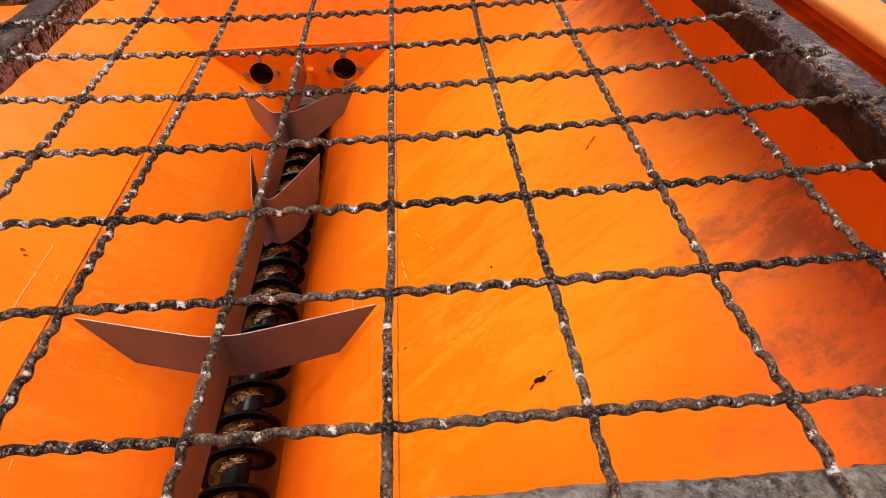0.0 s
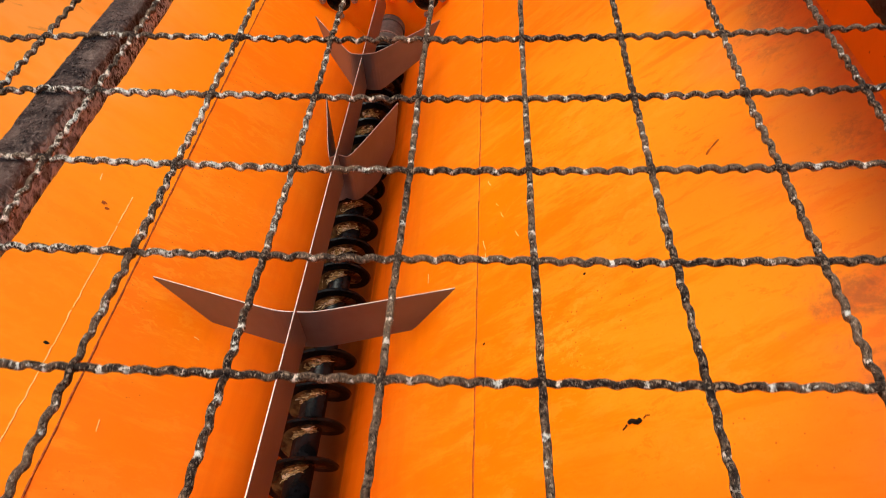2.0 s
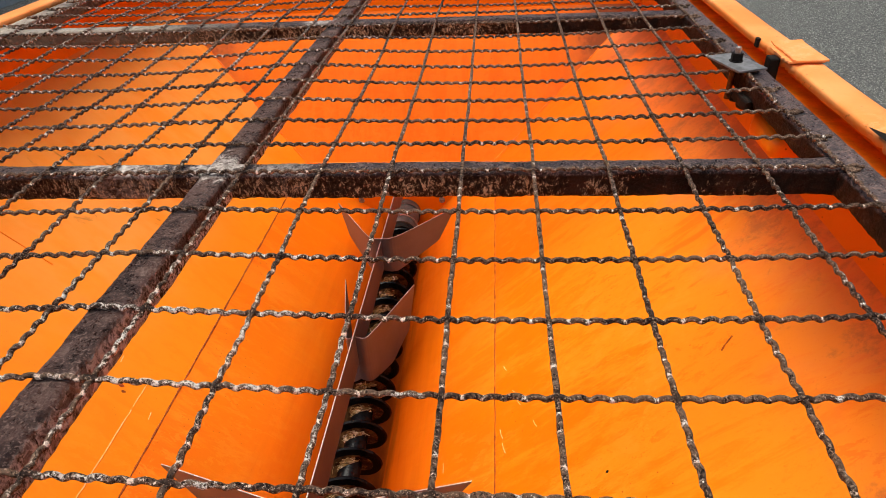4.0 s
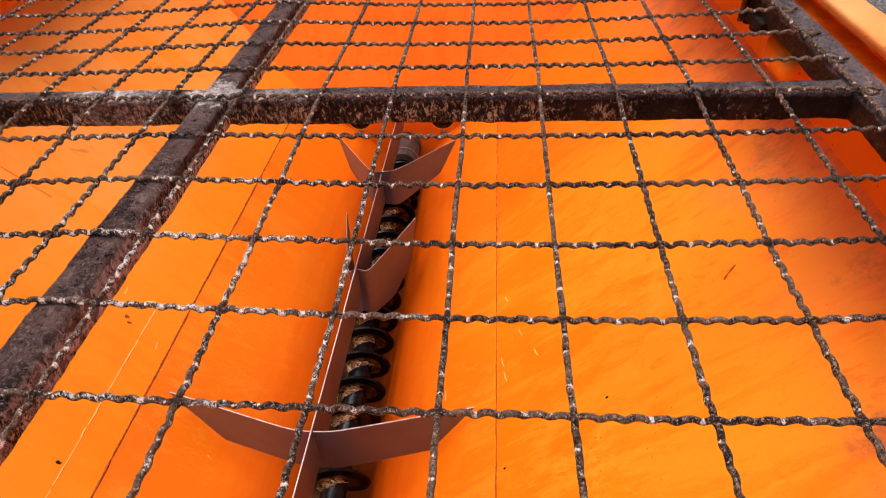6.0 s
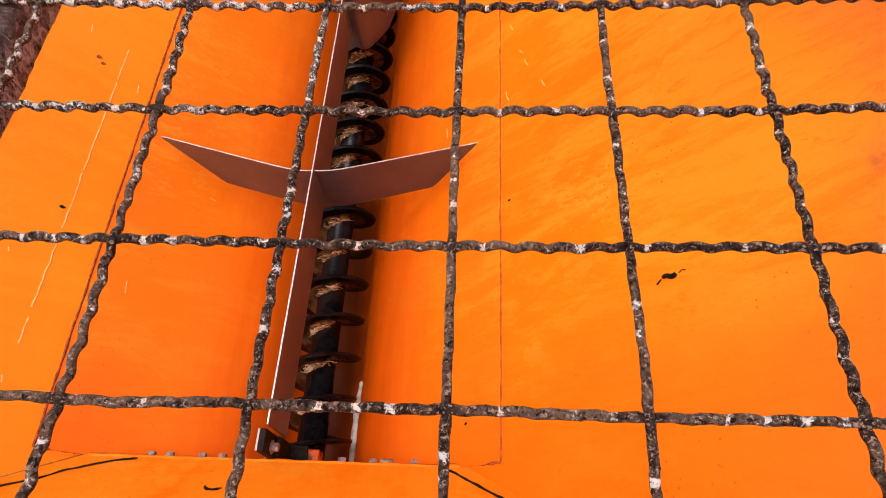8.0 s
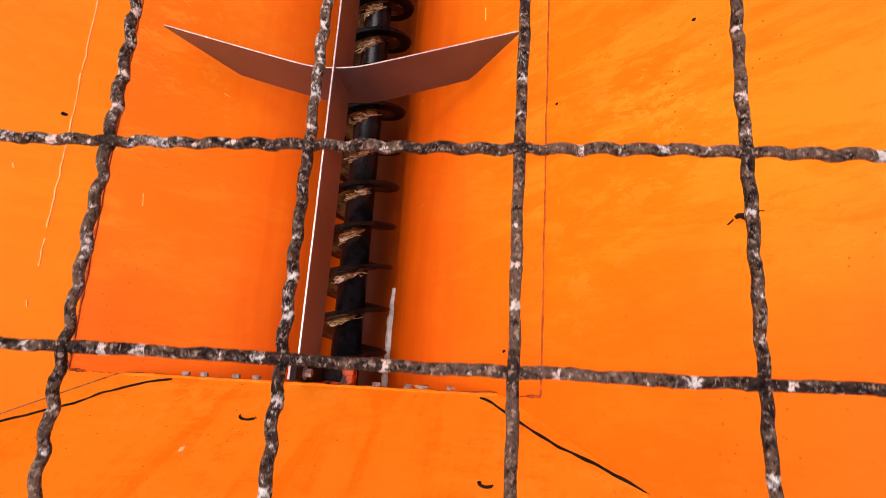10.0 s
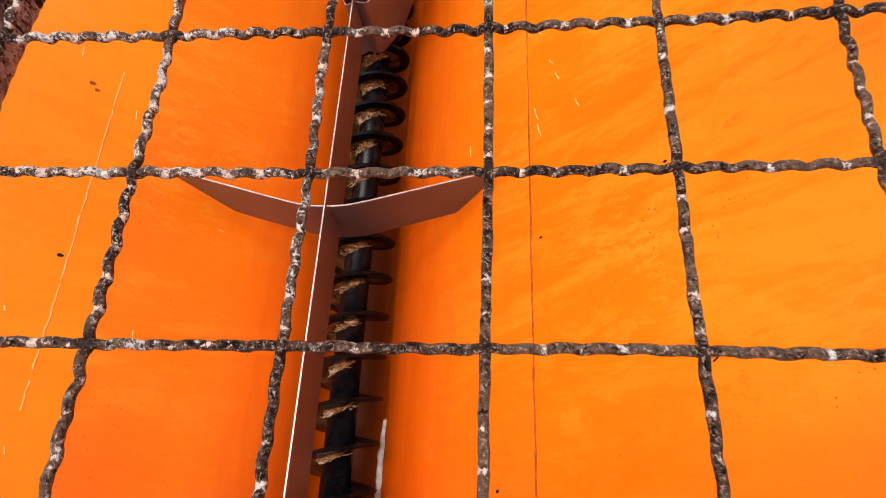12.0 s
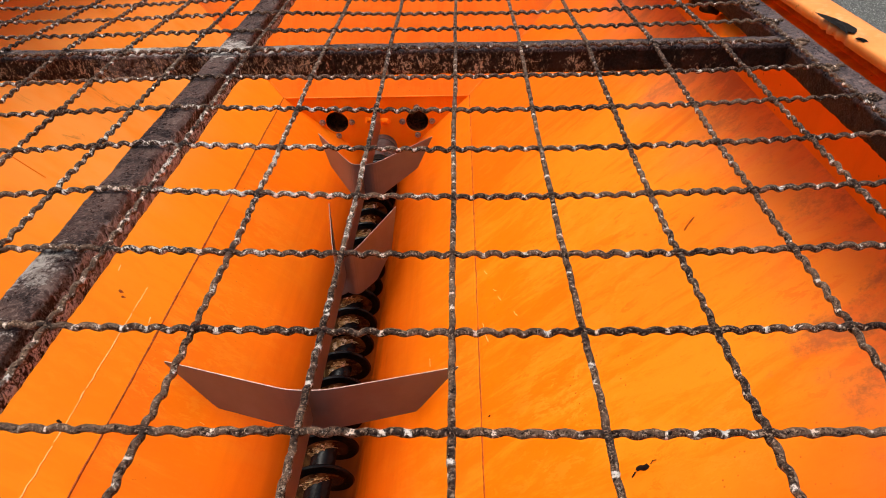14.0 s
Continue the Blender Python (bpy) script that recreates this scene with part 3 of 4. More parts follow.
def trough_side(sign):
    prof = trough_sheet()
    if sign < 0:
        prof = [(2 * CX - a if b > 0.7 else 2 * CX - a + 2 * (AX - CX) * min(1, (0.7 - b) / 0.12), b) for a, b in prof]
    bm = bmesh.new()
    ys = [Y0 + (Y1 - Y0) * k / 16 for k in range(17)]
    shift = 0.003
    faces = [[[bm.verts.new((a + sign * d * 0.7, y, b - d * 0.7)) for a, b in prof] for y in ys] for d in (0, shift)]
    for layer, rows in enumerate(faces):
        for r0, r1 in zip(rows, rows[1:]):
            for i in range(len(prof) - 1):
                f = bm.faces.new((r0[i], r0[i + 1], r1[i + 1], r1[i]))
                f.smooth = True
    for k in range(len(ys) - 1):
        for i in (0, len(prof) - 1):
            bm.faces.new([bm.verts.new(v.co) for v in (faces[0][k][i], faces[0][k + 1][i], faces[1][k + 1][i], faces[1][k][i])])
    bmesh.ops.recalc_face_normals(bm, faces=bm.faces)
    return part("trough_side", bm, ORANGE_GREASY_SHADED, hopper)


trough_right, trough_left = trough_side(1), trough_side(-1)
bm = bmesh.new()
arc = [radians(180 + 12 * k) for k in range(16)]
rings = [[bm.verts.new((AX + r * math.cos(a), y, UZ + r * math.sin(a))) for a in arc] for r in (UR, UR + 0.004) for y in (Y0, Y1)]
for r0, r1 in ((rings[0], rings[1]), (rings[2], rings[3])):
    for k in range(15):
        bm.faces.new((r0[k], r0[k + 1], r1[k + 1], r1[k])).smooth = True
bmesh.ops.recalc_face_normals(bm, faces=bm.faces)
part("trough_bottom", bm, ORANGE_GREASY_SHADED, hopper)


def holed(x0, x1, z0, z1, hx, hz, r, y, thick, n=40):
    """A plate facing the auger with one round opening through it."""
    bm = bmesh.new()
    inner, outer = [], []
    for k in range(n):
        a = 2 * math.pi * k / n
        c, s = math.cos(a), math.sin(a)
        t = min(((x1 - hx) / c if c > 1e-6 else (x0 - hx) / c if c < -1e-6 else 9), ((z1 - hz) / s if s > 1e-6 else (z0 - hz) / s if s < -1e-6 else 9))
        inner.append((hx + r * c, hz + r * s)), outer.append((hx + t * c, hz + t * s))
    for cx, cz in ((x0, z0), (x0, z1), (x1, z0), (x1, z1)):
        k = min(range(n), key=lambda i: (outer[i][0] - cx) ** 2 + (outer[i][1] - cz) ** 2)
        outer[k] = (cx, cz)
    vs = [[bm.verts.new((p, yy, q)) for p, q in loop] for yy in (y, y + thick) for loop in (inner, outer)]
    for k in range(n):
        j = (k + 1) % n
        bm.faces.new((vs[0][k], vs[0][j], vs[1][j], vs[1][k]))
        bm.faces.new((vs[2][j], vs[2][k], vs[3][k], vs[3][j]))
        bm.faces.new((vs[0][j], vs[0][k], vs[2][k], vs[2][j]))
        bm.faces.new((vs[1][k], vs[1][j], vs[3][j], vs[3][k]))
    bmesh.ops.recalc_face_normals(bm, faces=bm.faces)
    return bm


def hex_bolt(parent, place, axis, r=0.008, label="zinc plated hexagon bolt"):
    a = Vector(axis).normalized()
    p = Vector(place)
    bm = join(rod(p, p + a * 0.002, r * 1.5, 18), rod(p + a * 0.002, p + a * 0.013, r, 6))
    return part("bolt", bm, ZINC, parent, label)


for x0, x1, hx in ((CX - CREASE - 0.03, CX, -0.546), (CX, CX + CREASE + 0.03, -0.186)):
    plate = part("end_plate", holed(x0, x1, 0.42, ZC - 0.002, hx, 0.713, 0.050, Y1 - 0.004, 0.004), ORANGE, hopper)
    cup = bmesh.new()
    bmesh.ops.create_cone(cup, cap_ends=False, segments=32, radius1=0.0505, radius2=0.0505, depth=0.12, matrix=Matrix.Translation((hx, Y1 + 0.06, 0.713)) @ pose(0, 0, 0, 90))
    back = rod((hx, Y1 + 0.115, 0.713), (hx, Y1 + 0.12, 0.713), 0.0505, 32)
    part("socket", join(cup, back), GREASY_STEEL, plate, "dark round socket")
    for dx, dz in ((0.066, 0), (-0.066, 0), (0, 0.066), (0, -0.066)):
        hex_bolt(plate, (hx + dx, Y1 - 0.004, 0.713 + dz), (0, -1, 0), 0.0095)
near_plate = part("end_plate", slab([(CX - 0.44, Y0 - 0.003, 0.42), (CX - 0.44, Y0 - 0.003, NEAR_Z), (CX + 0.44, Y0 - 0.003, NEAR_Z), (CX + 0.44, Y0 - 0.003, 0.42)], T), ORANGE, hopper)
for bx in (-0.585, -0.550, -0.490, -0.452, -0.234, -0.178, -0.104):
    hex_bolt(near_plate, (bx, Y0 - 0.003, NEAR_Z - 0.008), (0, 1, 0), 0.0078)
part("strap", box(-0.166, -0.142, Y0 - 0.003, Y0 + 0.010, NEAR_Z - 0.012, NEAR_Z - 0.004, 0.001), POLISHED, near_plate, "short worn steel strap beside the bolt")
part("rolled_edge", bead(along((CX - XN + 0.01, Y0 - 0.001, NEAR_Z + 0.001), (CX + XN - 0.01, Y0 - 0.001, NEAR_Z + 0.001), 60, 0.0012, 11), 0.0034, 8, 0.3), ORANGE, near_wall)
part("dirt_line", bead(along((CX - XN + 0.01, Y0 + 0.002, NEAR_Z - 0.003), (CX + XN - 0.01, Y0 + 0.002, NEAR_Z - 0.003), 90, 0.002, 15), 0.0016, 6, 1.4), RUST_LINE, near_wall)
# lug between the sockets
part("lug", join(rod((-0.41, Y1 - 0.03, 0.735), (-0.37, Y1 - 0.004, 0.72), 0.012, 12), rod((-0.31, Y1 - 0.03, 0.725), (-0.34, Y1 - 0.004, 0.72), 0.012, 12)), ORANGE, hopper)

# dirty joint lines
for sign in (1, -1):
    wall = right_wall if sign > 0 else left_wall
    x = CX + sign * (CREASE + 0.001)
    part("joint", bead(along((x, Y0, ZC + 0.002), (x, Y1, ZC + 0.002), 120, 0.0016, sign), 0.0017 if sign > 0 else 0.0024, 6, 0.8), CREASE_LINE if sign > 0 else RUST_LINE, wall)
    part("joint", bead(along((CX + sign * CREASE, Y0, ZC + 0.002), (CX + sign * (XN + 0.01), Y0 + 0.002, NEAR_Z + 0.006), 30, 0.0012, 3), 0.0024, 6, 1.2), RUST_LINE, wall)


def open_seam(wall, stops, r, seed):
    """A gaping joint in the end wall; its width wanders between a hair and a pencil's line."""
    pts, n = [], 14
    for (xa, ya), (xb, yb) in zip(stops, stops[1:]):
        for k in range(n):
            x, y = xa + (xb - xa) * k / n, ya + (yb - ya) * k / n
            pts.append((x, y + 0.0022 * noise.noise(Vector((x * 38, seed, 0)))))
    pts.append(stops[-1])
    bm = bmesh.new()
    rows = []
    for k, (x, y) in enumerate(pts):
        w = r * max(0.18, 0.75 + 0.9 * noise.noise(Vector((k * 0.21, seed, 7)))) * min(1, (k + 1) / 5)
        z = NEAR_Z - NEAR_S * (y - Y0)
        rows.append([bm.verts.new((x, y + 0.0012 + b, z + 0.0010 - a)) for a, b in ((w, w * 0.6), (w * 0.4, w * 0.62 + 0.0006), (-w, -w * 0.6 + 0.0006), (0.0, -0.004))])
    for r0, r1 in zip(rows, rows[1:]):
        for i in range(4):
            bm.faces.new((r0[i], r0[(i + 1) % 4], r1[(i + 1) % 4], r1[i]))
    bm.faces.new(rows[0]), bm.faces.new(rows[-1])
    bmesh.ops.recalc_face_normals(bm, faces=bm.faces)
    return part("open_seam", bm, BLACK, wall, "black open seam at the end wall")


open_seam(right_wall, [(-0.052, -0.197), (-0.030, -0.205), (0.016, -0.233), (0.070, -0.262), (0.137, -0.2885), (0.20, -0.318), (0.28, -0.360)], 0.0030, 3)
open_seam(left_wall, [(-0.600, -0.196), (-0.640, -0.203), (-0.696, -0.2265), (-0.723, -0.245), (-0.760, -0.260), (-0.799, -0.276), (-0.86, -0.300), (-0.93, -0.334)], 0.0026, 8)
for sign in (1, -1):
    part("joint", bead(along((CX + sign * CREASE, Y1, ZC + 0.002), (XR if sign > 0 else XL, YF - 0.002, ZT), 60, 0.002, 20 + sign), 0.004, 6, 0.6), ORANGE, far_wall)
part("joint", bead([(CX - CREASE - d, 0.845, ZC + SLOPE_L * d + 0.0012) for d in (0.30, 0.35, 0.40, 0.45, 0.5)], 0.0020, 6, 0.5), ORANGE, left_wall)
part("joint", bead(along((CX - CREASE, Y1 - 0.003, ZC), (CX + CREASE, Y1 - 0.003, ZC), 40, 0.001, 8), 0.004, 8), ORANGE, far_wall)


# strips added beside the screen's side tubes to darken the gap there
for xa, xb in ((0.553, 0.634), (-1.354, -1.312)):
    part("gap_strip", box(xa, xb, YN + 0.02, YF - 0.02, 1.558, 1.5665, 0.001), DEEP_ORANGE, hopper, "deep orange strip added in the gap")

# rim: folded edge round the top
def rim(x0, x1, y0, y1, lip, name="rim"):
    bm = box(x0, x1, y0, y1, RIM_Z - lip, RIM_Z, min(0.006, lip * 0.4), seg=3)
    return part(name, bm, RIM, hopper, "pale orange folded rim with painted sky sheen")


def long_rim(x_in, x_out, worn):
    """A rim along y, its inner lip frayed between the given stretches."""
    bm = bmesh.new()
    y0, y1, lip, r = YN - 0.06, YF + 0.06, 0.016, 0.005
    sign = 1 if x_out > x_in else -1
    w = abs(x_out - x_in)
    prof = [(0, -lip), (0, -r), (r * 0.3, -r * 0.3), (r, 0), (w * 0.35, 0.0006), (w * 0.7, 0.0004), (w - r, 0), (w - r * 0.3, -r * 0.3), (w, -r), (w, -lip - 0.03)]
    n = 340
    rows = []
    for k in range(n + 1):
        y = y0 + (y1 - y0) * k / n
        fray = max([math.exp(-(((y - c) / half) ** 4)) for c, half in worn] + [0])
        row = []
        for u, v in prof:
            p = Vector((x_in + sign * u, y, RIM_Z + v))
            wob = noise.noise(p * 12) * 0.0008
            if u < r + 0.001:
                tooth = noise.noise(Vector((0, y * 90, 3))) + 0.7 * noise.noise(Vector((0, y * 230, 9)))
                p.x += sign * fray * (0.006 + 0.007 * tooth)
                p.z -= fray * 0.003 * (1 + noise.noise(Vector((7, y * 60, 0))))
            p.z += wob + fray * 0.0015 * noise.noise(p * 110)
            row.append(bm.verts.new(p))
        row.append(bm.verts.new((x_out, y, RIM_Z - lip)))
        rows.append(row)
    m = len(rows[0])
    for r0, r1 in zip(rows, rows[1:]):
        for i in range(m):
            j = (i + 1) % m
            bm.faces.new((r0[i], r0[j], r1[j], r1[i]))
    bm.faces.new(rows[0]), bm.faces.new(rows[-1])
    bmesh.ops.recalc_face_normals(bm, faces=bm.faces)
    return part("rim", bm, RIM, hopper, "pale orange folded rim with painted sky sheen", smooth=True)


rim_right = long_rim(0.586, 0.645, [(0.47, 0.07), (0.86, 0.10)])
long_rim(-1.313, -1.372, [])
rim(-1.312, 0.585, YN - 0.055, YN + 0.004, 0.016)
rim(-1.312, 0.585, YF - 0.004, YF + 0.055, 0.016)


def torn_plate(x0, x1, y0, y1, z0, lift, thick, chew, seed):
    """A bent patch of sheet on the rim, straight-edged but for its chewed inner side."""
    bm = bmesh.new()
    nx, ny = 14, 40
    grid = []
    for i in range(nx + 1):
        line = []
        for j in range(ny + 1):
            u, v = i / nx, j / ny
            x, y = x0 + (x1 - x0) * u, y0 + (y1 - y0) * v
            x += chew * max(0, 1 - 4 * u) * (noise.noise(Vector((seed, v * 11, 2))) + 0.5 * noise.noise(Vector((seed, v * 31, 5))))
            if j == ny:
                y += 0.006 * noise.noise(Vector((u * 6, seed, 4)))
            z = z0 + lift * u + 0.0010 * noise.noise(Vector((u * 2, v * 4, seed))) + 0.0020 * max(0, v - 0.86) / 0.14
            line.append(Vector((x, y, z)))
        grid.append(line)
    top = [[bm.verts.new(p) for p in line] for line in grid]
    low = [[bm.verts.new(p - Vector((0, 0, thick))) for p in line] for line in grid]
    for i in range(nx):
        for j in range(ny):
            bm.faces.new((top[i][j], top[i + 1][j], top[i + 1][j + 1], top[i][j + 1]))
            bm.faces.new((low[i][j], low[i][j + 1], low[i + 1][j + 1], low[i + 1][j]))
    for i in range(nx):
        for j in (0, ny):
            bm.faces.new((top[i][j], low[i][j], low[i + 1][j], top[i + 1][j]))
    for j in range(ny):
        for i in (0, nx):
            bm.faces.new((top[i][j], top[i][j + 1], low[i][j + 1], low[i][j]))
    bmesh.ops.recalc_face_normals(bm, faces=bm.faces)
    return bm


part("patch_plate", torn_plate(0.582, 0.647, 0.806, 0.898, RIM_Z + 0.0032, 0.0, 0.003, 0.005, 1), RIM, rim_right, "bent ragged orange patch plate")
part("patch_plate", torn_plate(0.591, 0.649, 0.797, 0.922, RIM_Z + 0.0075, 0.0012, 0.003, 0.004, 6), RIM, rim_right, "bent ragged orange patch plate")
part("clip", box(0.567, 0.5855, 0.846, 0.874, RIM_Z - 0.046, RIM_Z - 0.003, 0.003), BLACK, rim_right, "black rubber clip")
def torn_flap(outline, seed):
    """A ragged, lifted black flap where the paint and sheet are torn."""
    bm = bmesh.new()
    ring = []
    n = len(outline)
    cx, cy = sum(a for a, b in outline) / n, sum(b for a, b in outline) / n
    for (xa, ya), (xb, yb) in zip(outline, outline[1:] + outline[:1]):
        for k in range(5):
            x, y = xa + (xb - xa) * k / 5, ya + (yb - ya) * k / 5
            w = noise.noise_vector(Vector((x * 160, y * 160, seed)))
            ring.append((max(x + 0.004 * w.x, 0.5838), y + 0.005 * w.y))
    outer = [bm.verts.new((x, y, RIM_Z + 0.0005)) for x, y in ring]
    inner = [bm.verts.new((cx + (x - cx) * 0.55, cy + (y - cy) * 0.55, RIM_Z + 0.0035 + 0.002 * noise.noise(Vector((x * 90, y * 90, seed + 5))))) for x, y in ring]
    top = bm.verts.new((cx, cy, RIM_Z + 0.0040))
    m = len(ring)
    for k in range(m):
        j = (k + 1) % m
        bm.faces.new((outer[k], outer[j], inner[j], inner[k]))
        bm.faces.new((inner[k], inner[j], top))
    bmesh.ops.recalc_face_normals(bm, faces=bm.faces)
    return bm


part("tear", torn_flap([(0.5838, 0.510), (0.589, 0.500), (0.598, 0.485), (0.609, 0.450), (0.609, 0.424), (0.596, 0.408), (0.591, 0.416), (0.5838, 0.405)], 1), BLACK, rim_right, "black torn paint")
part("tear", torn_flap([(0.588, 0.366), (0.592, 0.372), (0.597, 0.370), (0.595, 0.384), (0.587, 0.386)], 2), BLACK, rim_right, "black torn paint")
part("chip", box(0.583, 0.5905, 0.968, 0.984, RIM_Z - 0.018, RIM_Z + 0.0008, 0.002), BLACK, rim_right, "black paint chip")

# ---- screen: tube frame with a crimped wire mat ----
WZ, PITCH, WR, AMP = 1.613, 0.1, 0.0027, 0.0018
TOP, SIDE = WZ - 0.0055, 0.04
BAY_Y, BAY_X = 0.8525, 0.86        # from tube to tube


def sag(x, y):
    """How far the mat hangs between the tubes."""
    return -0.015 * np.abs(np.sin(np.pi * (y + 0.43) / BAY_Y)) * np.abs(np.sin(np.pi * (x + 0.357) / BAY_X))


screen = thing("hopper_screen", "heavily rusted steel screen of crimped wires on a tube frame", "screen", (CX, 0.84, TOP))


def tube(name, x0, x1, y0, y1, material=None, crust=0.0008, wide=SIDE):
    """A square tube with rounded corners and a flaking, uneven skin."""
    long_y = y1 - y0 > x1 - x0
    a0, a1 = (y0, y1) if long_y else (x0, x1)
    mid = ((x0 + x1) if long_y else (y0 + y1)) / 2
    h, r = SIDE / 2, 0.006
    prof = []
    for qx, qz, start in ((1, 1, 0), (-1, 1, 90), (-1, -1, 180), (1, -1, 270)):
        prof += [(qx * (h - r) + r * math.cos(radians(start + d)), qz * (h - r) + r * math.sin(radians(start + d))) for d in (0, 30, 60, 90)]
        nxt = {0: (-1, 0), 90: (0, -1), 180: (1, 0), 270: (0, 1)}[start]
        ex, ez = prof[-1]
        prof += [(ex + nxt[0] * (2 * h - 2 * r) * k / 6, ez + nxt[1] * (2 * h - 2 * r) * k / 6) for k in range(1, 6)]
    prof = [(u * wide / SIDE, w) for u, w in prof]
    n = max(2, int((a1 - a0) / 0.006))
    m = len(prof)
    co, faces = [], []
    for k in range(n + 1):
        a = a0 + (a1 - a0) * k / n
        for u, w in prof:
            p = Vector((mid + u, a, w)) if long_y else Vector((a, mid + u, w))
            q = crust * (noise.noise(p * 130) + 0.8 * noise.noise(p * 300) + 1.2 * noise.noise(p * 28))
            if w < h - 0.004:
                q *= 1.9
            ln = math.hypot(u, w)
            p += (Vector((u, 0, w)) if long_y else Vector((0, u, w))) / ln * q
            co.append((p.x, p.y, p.z + TOP - h))
    for k in range(n):
        for i in range(m):
            j = (i + 1) % m
            faces.append((k * m + i, k * m + j, (k + 1) * m + j, (k + 1) * m + i))
    faces += [tuple(range(m)), tuple(range(n * m, (n + 1) * m))[::-1]]
    me = bpy.data.meshes.new(name)
    me.from_pydata(co, [], faces)
    bm = bmesh.new()
    bm.from_mesh(me)
    bpy.data.meshes.remove(me)
    bmesh.ops.recalc_face_normals(bm, faces=bm.faces)
    return part(name, bm, material or TUBE, screen, "rust-crusted square steel tube", smooth=True)


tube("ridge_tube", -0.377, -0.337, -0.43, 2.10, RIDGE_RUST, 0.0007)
for x0, x1 in ((0.503, 0.551), (-1.310, -1.262)):
    tube("side_tube", x0, x1, -0.47, 2.14, SIDE_RUST, wide=0.048)
for y0 in (-0.47, 2.10):
    tube("end_tube", -1.262, 0.505, y0, y0 + SIDE, END_RUST if y0 < 0 else SIDE_RUST, 0.0011 if y0 < 0 else 0.0008)
for y0 in (0.405, 1.245):
    tube("cross_tube", -0.337, 0.505, y0, y0 + SIDE)
    tube("cross_tube", -1.262, -0.377, y0, y0 + SIDE)


def wire_mesh(name, start, end, along_y, phase, seed, at, bend=1.0):
    """One crimped wire as a closed, pitted tube; it lies along x or y through zero."""
    step = PITCH / 5.5 / 13
    n = int(round((end - start) / step))
    s = np.linspace(start, end, n + 1)
    sides = 11
    rng = np.random.default_rng(seed)
    wave = 2 * np.pi * 5.5 * s / PITCH + phase
    size = np.interp(s, np.linspace(start, end, 90), rng.uniform(0.7, 1.25, 90))
    crimp = np.cos(wave)
    z = AMP * bend * size * (crimp - 0.16 * np.cos(2 * wave))
    drift = np.interp(s, np.linspace(start, end, 40), rng.normal(0, 0.0006, 40))
    drift = drift + 0.0002 * np.sin(wave * 0.5 + seed)
    z = z + (sag(at, s) if along_y else sag(s, at))
    slope = np.gradient(z, s)
    ang = np.linspace(0, 2 * np.pi, sides, endpoint=False)
    raw = rng.normal(0, 1, (n + 1, sides))
    lump = (raw + np.roll(raw, 1, 0) + np.roll(raw, -1, 0) + np.roll(raw, 1, 1) + np.roll(raw, -1, 1)) / 5
    broad = rng.normal(0, 1, (n // 5 + 2, sides))
    broad = np.repeat((broad + np.roll(broad, 1, 1)) / 2, 5, 0)[: n + 1]
    broad = (broad + np.roll(broad, 2, 0) + np.roll(broad, -2, 0)) / 3
    flakes = np.where(rng.random((n + 1, sides)) > 0.990, rng.uniform(0.05, 0.22, (n + 1, sides)), 0)
    swell = np.interp(s, np.linspace(start, end, 160), rng.uniform(0.93, 1.1, 160))[:, None]
    r = WR * swell * (1 + 0.09 * lump + 0.06 * broad + flakes)
    up = 1 / np.sqrt(1 + slope**2)
    a = s[:, None] - r * np.sin(ang) * (slope * up)[:, None]
    b = drift[:, None] + r * np.cos(ang)
    c = z[:, None] + r * np.sin(ang) * up[:, None]
    co = np.stack([b, a, c] if along_y else [a, b, c], -1).reshape(-1, 3)
    faces = []
    for k in range(n):
        for i in range(sides):
            j = (i + 1) % sides
            q = (k * sides + i, k * sides + j, (k + 1) * sides + j, (k + 1) * sides + i)
            faces.append(q[::-1] if along_y else q)
    faces.append(tuple(range(sides)) if along_y else tuple(range(sides))[::-1])
    last = tuple(range(n * sides, (n + 1) * sides))
    faces.append(last[::-1] if along_y else last)
    me = bpy.data.meshes.new(name)
    me.from_pydata(co.tolist(), [], faces)
    me.polygons.foreach_set("use_smooth", [True] * len(me.polygons))
    me.materials.append(WIRE)
    # salt lies in some of the hollows, on the upper side
    hollow = np.floor(wave / (2 * np.pi)).astype(int)
    hollow -= hollow.min()
    load = np.clip(rng.normal(0.36, 0.30, hollow.max() + 1), 0, 0.75)[hollow]
    grain = (raw + np.roll(raw, 1, 0)) / 2
    salt = load[:, None] * np.clip(-crimp * 1.3 - 0.15, 0, 1)[:, None] * np.clip(np.sin(ang + rng.normal(0, 0.5, n + 1)[:, None]) + 0.45, 0, 1) + 0.08 * grain
    me.attributes.new("salt", "FLOAT", "POINT").data.foreach_set("value", salt.reshape(-1).astype(np.float32))
    # the laps under and over the other wires are darker and free of salt
    gap = s + (0 if along_y else np.where(s < -0.25, 0.0135, 0))
    off = np.abs(gap / PITCH - np.round(gap / PITCH)) * PITCH
    lap = np.exp(-((off / 0.009) ** 2))[:, None] * np.ones(sides)
    me.attributes.new("lap", "FLOAT", "POINT").data.foreach_set("value", lap.reshape(-1).astype(np.float32))
    return me


def hang(name, me, place):
    ob = new(name, me)
    ob.parent = screen
    ob.location = Vector(place) - screen.location
    return ob


